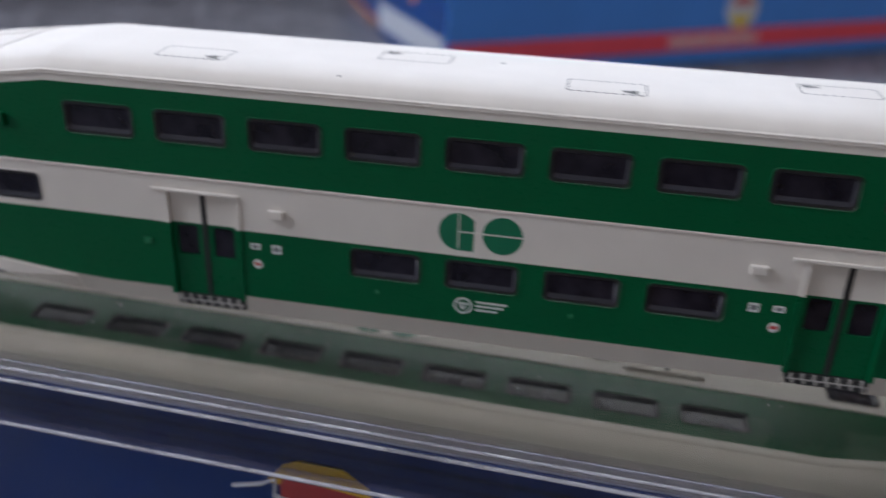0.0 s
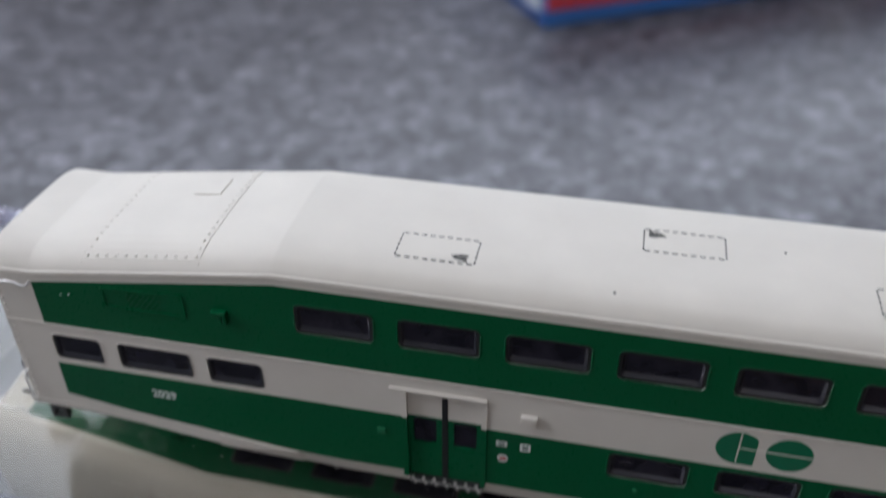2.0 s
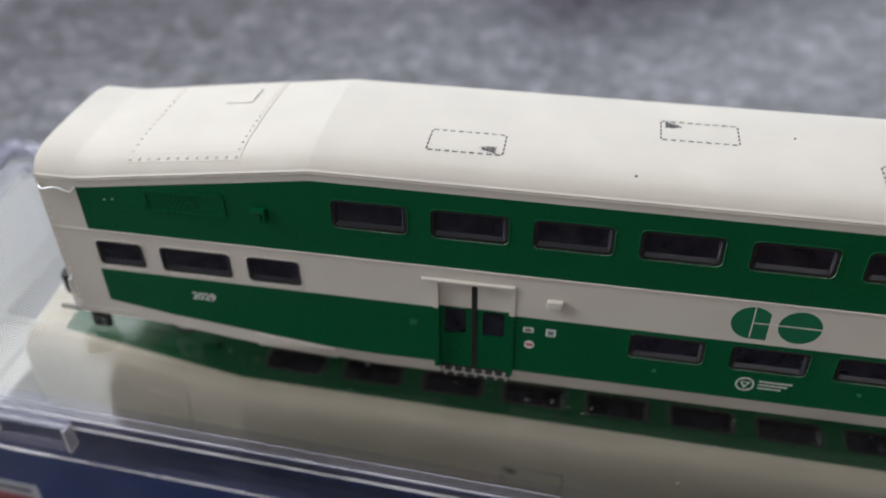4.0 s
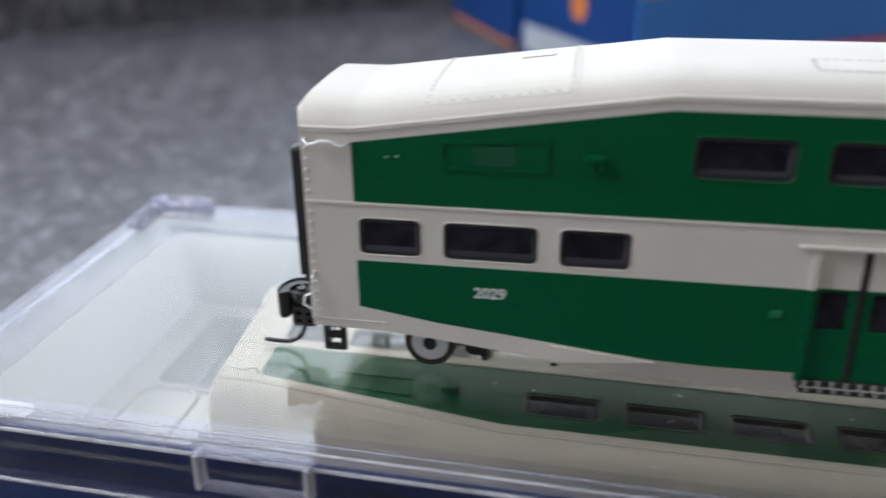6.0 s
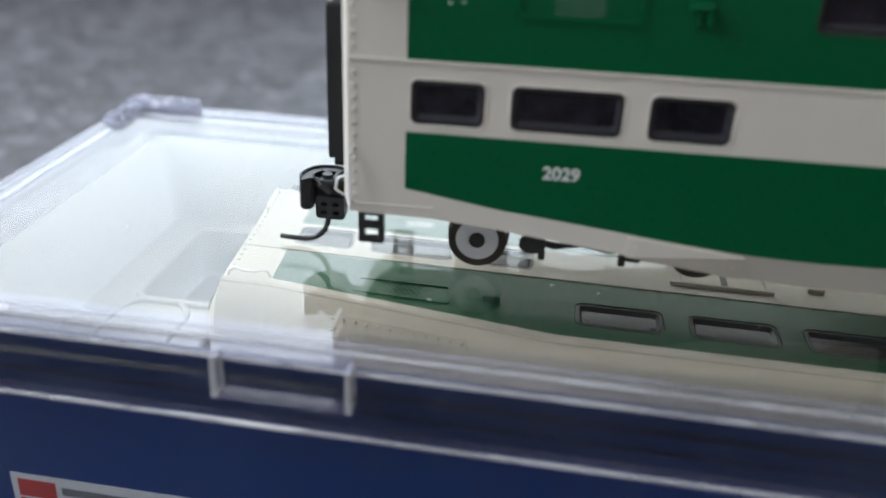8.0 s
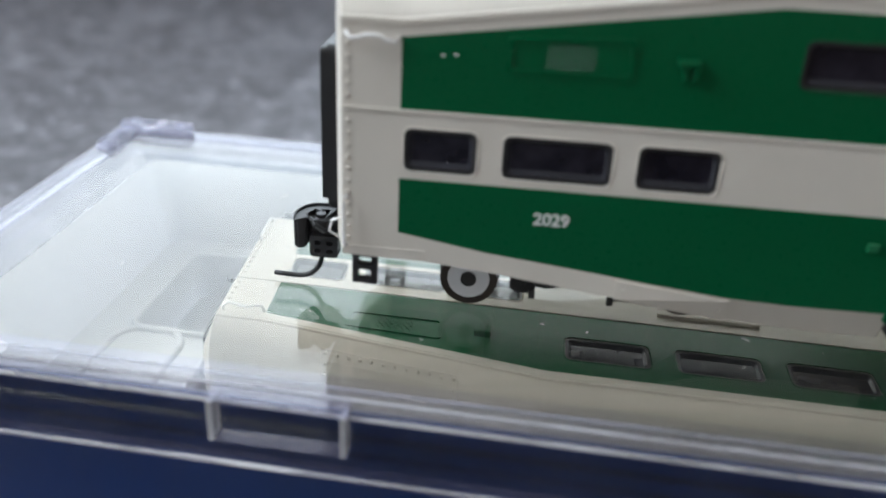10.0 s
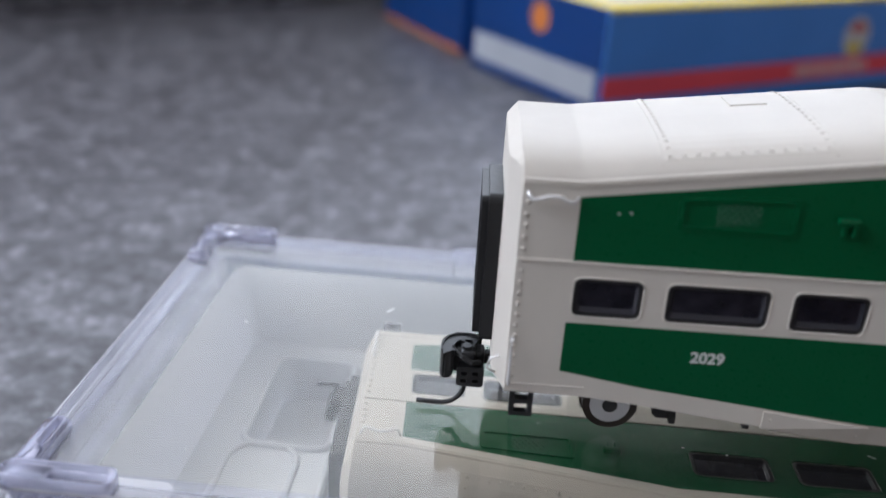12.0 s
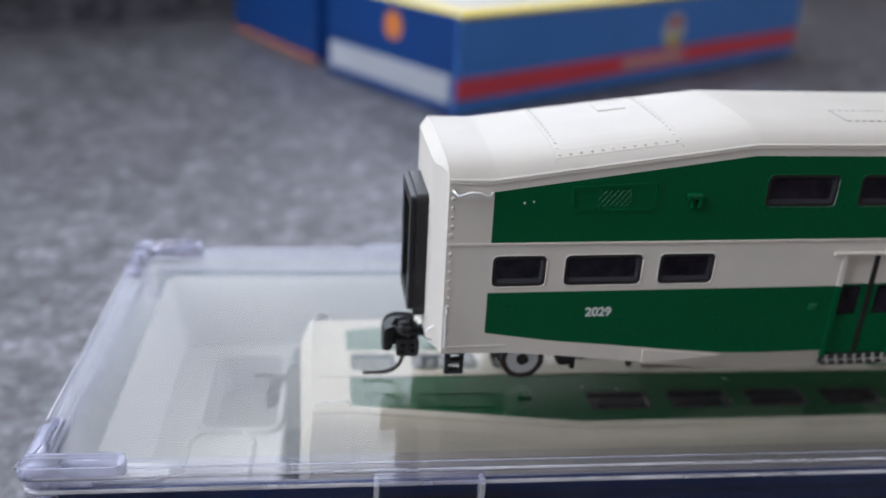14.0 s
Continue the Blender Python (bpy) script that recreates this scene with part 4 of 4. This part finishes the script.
    # base: clear tub with a printed navy card inside it
    bm = ring(CX0 + 2.2, CX1 - 2.2, CY0 + 1.6, CY1 - 1.6, 2.5, BENCH_Z + 0.6, -3.2, 1.0)
    tub = part("tub", bm, RIM_CLEAR, case, "clear tub wall")
    for x in (CX0 + 3.4, CX1 - 3.4):
        for y in (CY0 + 2.8, CY1 - 2.8):
            part("corner_post", cylinder(bmesh.new(), (x, y, (BENCH_Z - 2) / 2), (0, 0, 1), 1.3, -BENCH_Z - 6, 12), STUD_GLOW, tub)
    part("tub_foot", ring(CX0 + 1.8, CX1 - 1.8, CY0 + 1.2, CY1 - 1.2, 2.6, BENCH_Z + 0.02, BENCH_Z + 1.9, 2.6), EDGE_GLOW, tub, "clear foot rim")
    part("tub_floor", slab(bmesh.new(), rounded(CX0 + 3, CX1 - 3, CY0 + 3, CY1 - 3, 2.0), [], lambda u, v: (u, v, BENCH_Z + 0.25), (0, 0, 0.6)), RIM_CLEAR, tub)
    card = part("card_front", box(bmesh.new(), CX0 + 5.0, CX1 - 4.2, CY0 + 3.2, CY0 + 3.8, BENCH_Z + 1.0, -3.4, 0.1), NAVY_CARD, case, "navy printed card along the front")
    part("card_back", box(bmesh.new(), CX0 + 5.0, CX1 - 4.2, CY1 - 3.8, CY1 - 3.2, BENCH_Z + 1.0, -3.4, 0.1), NAVY_CARD, case, "navy printed card along the back")
    yf = CY0 + 3.2
    part("stripe", box(bmesh.new(), CX0 + 5.4, CX1 - 5, yf - 0.12, yf + 0.1, -39.6, -36.6), BRICK_RED, card, "brick red stripe")
    lab = part("label", box(bmesh.new(), -50.5, -14.0, yf - 0.16, yf + 0.1, -36.4, -30.2), PRINT_WHITE, card, "pale label with red and dark bars")
    part("label_bar", box(bmesh.new(), -49.4, -43.0, yf - 0.2, yf, -34.6, -31.2), PRINT_RED, lab)
    part("label_bar", box(bmesh.new(), -42.0, -16.0, yf - 0.2, yf, -33.4, -31.9), SIGN_GREY, lab)
    part("label_bar", box(bmesh.new(), -49.4, -16.0, yf - 0.2, yf, -36.2, -35.0), PRINT_RED, lab)
    # yellow, red and white emblem on the card
    bm = slab(bmesh.new(), [(105.0, -17.0), (108.5, -12.2), (112.0, -10.4), (120.5, -10.6), (125.5, -14.0), (126.5, -17.0)], [], lambda u, v: (u, yf - 0.16, v), (0, 0.3, 0))
    em = part("emblem", bm, PRINT_YELLOW, card, "yellow and red emblem with a pale script bar")
    bm = slab(bmesh.new(), [(107.8, -17.0), (108.8, -14.6), (113, -14.9), (116, -15.6), (124.5, -16.4), (126.0, -27), (108.5, -27)], [], lambda u, v: (u, yf - 0.24, v), (0, 0.3, 0))
    part("emblem_shape", bm, PRINT_RED, em)
    bm = tube(bmesh.new(), [(98, yf - 0.25, -19.4), (104, yf - 0.25, -17.6), (107, yf - 0.25, -15.8), (106.6, yf - 0.25, -20.0), (112, yf - 0.25, -20.6)], 0.45, 6)
    part("script_bar", bm, PRINT_WHITE, em)
    # white vacuum-formed tray with a pocket for the second coach
    bm = bmesh.new()
    top = rounded(CX0 + 9.0, CX1 - 5.5, CY0 + 4.6, CY1 - 7.0, 3.0)
    low = rounded(CX0 + 12.5, CX1 - 7.5, CY0 + 7.0, CY1 - 8.4, 3.0)
    n = len(top)
    a = [bm.verts.new((u, v, -3.6)) for u, v in top]
    b = [bm.verts.new((u, v, -23.0)) for u, v in low]
    for k in range(n):
        bm.faces.new((a[k], a[(k + 1) % n], b[(k + 1) % n], b[k]))
    fill(bm, low, [rounded(-31.0, 272.0, -5.0, CY1 - 10.0, 2.0), rounded(-50.0, -33.0, 30.0, 62.0, 3.0)], lambda u, v: (u, v, -23.0))
    bmesh.ops.remove_doubles(bm, verts=bm.verts, dist=0.01)
    for e in [e for e in bm.edges if len(e.link_faces) == 1 and all(v.co.z < -20 for v in e.verts)]:
        p, q = e.verts
        bm.faces.new((p, q, bm.verts.new(q.co + Vector((0, 0, -22.4))), bm.verts.new(p.co + Vector((0, 0, -22.4)))))
    tray = part("tray", bm, TRAY, case, "white vacuum-formed tray", smooth=False)
    bm = bmesh.new()
    loop = rounded(-52, -38, -2, 30, 6.0, 6)
    tube(bm, [(u, v, -22.9) for u, v in loop + loop[:1]], 0.7, 6)
    loop = rounded(-50.6, -32.4, 29.4, 62.6, 3.4, 6)
    tube(bm, [(u, v, -22.7) for u, v in loop + loop[:1]], 0.8, 6)
    tube(bm, [(-31.6, -4, -22.9), (-31.9, 28, -22.9)], 0.6, 6)
    part("tray_rib", bm, TRAY, tray, smooth=True)
    part("pocket_floor", box(bmesh.new(), -50.4, -32.6, 29.6, 62.4, -34.4, -33.6), TRAY, tray)
    bm = bmesh.new()
    slab(bm, rounded(CX0 + 9.2, CX0 + 23.0, CY0 + 4.8, CY0 + 9.6, 2.3, 5), [], lambda u, v: (u, v, -3.9), (0, 0, 0.8))
    part("tray_flange", bm, TRAY, tray)
    return case


case = build_case()

# ---------------------------------------------------------------- boxes on the bench
def build_carton():
    """Blue carton with a yellow top, red band and a navy end."""
    th = radians(32.5)
    m = Matrix.Translation((63.5 * MM, 374 * MM, -43.8 * MM)) @ Matrix.Rotation(th, 4, "Z")
    box_ob = empty("carton", "blue carton with yellow top, red band and navy end", "box")
    box_ob.matrix_world = m
    L, D, H = 390.0, 137.0, 57.0
    bm = box(bmesh.new(), 0, L, 0, D, -2.8, H, 0.8)
    part("carton_body", bm, BLUE_CARD, box_ob)
    part("carton_top", box(bmesh.new(), 0.2, L - 0.2, 0.2, D - 0.2, H - 0.2, H + 0.35, 0.2), YELLOW_CARD, box_ob, "yellow top panel")
    part("top_inset", box(bmesh.new(), 13, L - 13, 13, D - 13, H + 0.3, H + 0.8, 0.15), BEIGE_CARD, box_ob, "beige middle of the yellow-edged top")
    part("top_edge", box(bmesh.new(), 0.5, L - 0.5, -0.12, 0.2, H - 2.2, H, 0.0), YELLOW_CARD, box_ob)
    band = part("band", box(bmesh.new(), 0.5, L - 0.5, -0.18, 0.2, 6.5, 19.5, 0.0), RED_CARD, box_ob, "red band with a pale printed bar")
    bm = bmesh.new()
    for k in range(22):
        w = 2.2 if k % 5 else 1.4
        box(bm, 157 + 3.3 * k, 157 + 3.3 * k + w, -0.26, 0.0, 9.5, 16.0)
    part("band_print", bm, WHITE_CARD, band, "row of pale letter-sized bars")
    bm = slab(bmesh.new(), disc((212.0, 32.0), 13.0, 24), [], lambda u, v: (u, -0.2, v), (0, 0.3, 0))
    em = part("emblem", bm, WHITE_CARD, box_ob, "round pale emblem with red and yellow shapes")
    part("emblem_shape", slab(bmesh.new(), disc((212.0, 32.0), 10.0, 20, 20, 160), [], lambda u, v: (u, -0.28, v), (0, 0.3, 0)), PINK_CARD, em)
    part("emblem_shape", slab(bmesh.new(), disc((212.0, 29.0), 8.5, 20, 190, 350), [], lambda u, v: (u, -0.28, v), (0, 0.3, 0)), YELLOW_CARD, em)
    end = part("end_panel", box(bmesh.new(), -0.18, 0.2, 0.6, D - 0.6, -2.4, H - 0.4, 0.0), NAVY_CARD, box_ob, "navy end panel")
    part("end_label", box(bmesh.new(), -0.28, 0.0, 6, D - 4, 3.5, 21.0, 0.0), GREY_CARD, end, "pale end label")
    bm = slab(bmesh.new(), disc((62.0, 42.0), 9.0, 20), [], lambda u, v: (-0.26, u, v), (0.2, 0, 0))
    part("end_emblem", bm, ORANGE_CARD, end, "small orange emblem")
    return box_ob


BEIGE_CARD = grained("beige_card", (0.55, 0.52, 0.47), 0.5, 0.08, 200, 0.1)
PINK_CARD = grained("pink_red_card", (0.62, 0.10, 0.14), 0.45, 0.06, 300, 0.1)


def build_navy_box():
    m = Matrix.Translation((-17 * MM, 515 * MM, -43.8 * MM)) @ Matrix.Rotation(radians(27), 4, "Z")
    ob = empty("navy_box", "dark navy carton with an orange lower edge behind the blue carton", "box")
    ob.matrix_world = m
    part("box_body", box(bmesh.new(), 0, 120, 0, 150, -2.8, 60, 0.8), NAVY_CARD, ob)
    part("edge_stripe", box(bmesh.new(), -0.2, 0.2, 0.5, 149.5, -2.3, 0.6), ORANGE_CARD, ob, "orange stripe along the lower edge")
    return ob


build_carton()
build_navy_box()

# ---------------------------------------------------------------- dust on the lid
rng = random.Random(5)
bm = bmesh.new()
for _ in range(420):
    x, y = rng.uniform(CX0 + 4, 230), rng.uniform(CY0 + 3, CY1 - 4)
    r = 0.05 + 0.16 * rng.random() ** 3
    a = rng.uniform(0, 6.3)
    l = r * (1 + 5 * (rng.random() < 0.15))
    c, s = math.cos(a), math.sin(a)
    vs = [bm.verts.new((x + c * u * l - s * v * r, y + s * u * l + c * v * r, LID_TOP + 0.03 + 0.03 * k)) for k, (u, v) in enumerate(((-1, -0.6), (1, -0.5), (0.8, 0.7), (-0.7, 0.5)))]
    bm.faces.new(vs)
dust = part("dust", bm, DUST)
dust.matrix_world = CASE_M
tagged(dust, "fine pale dust specks on the clear lid", "dust", kind="stuff")
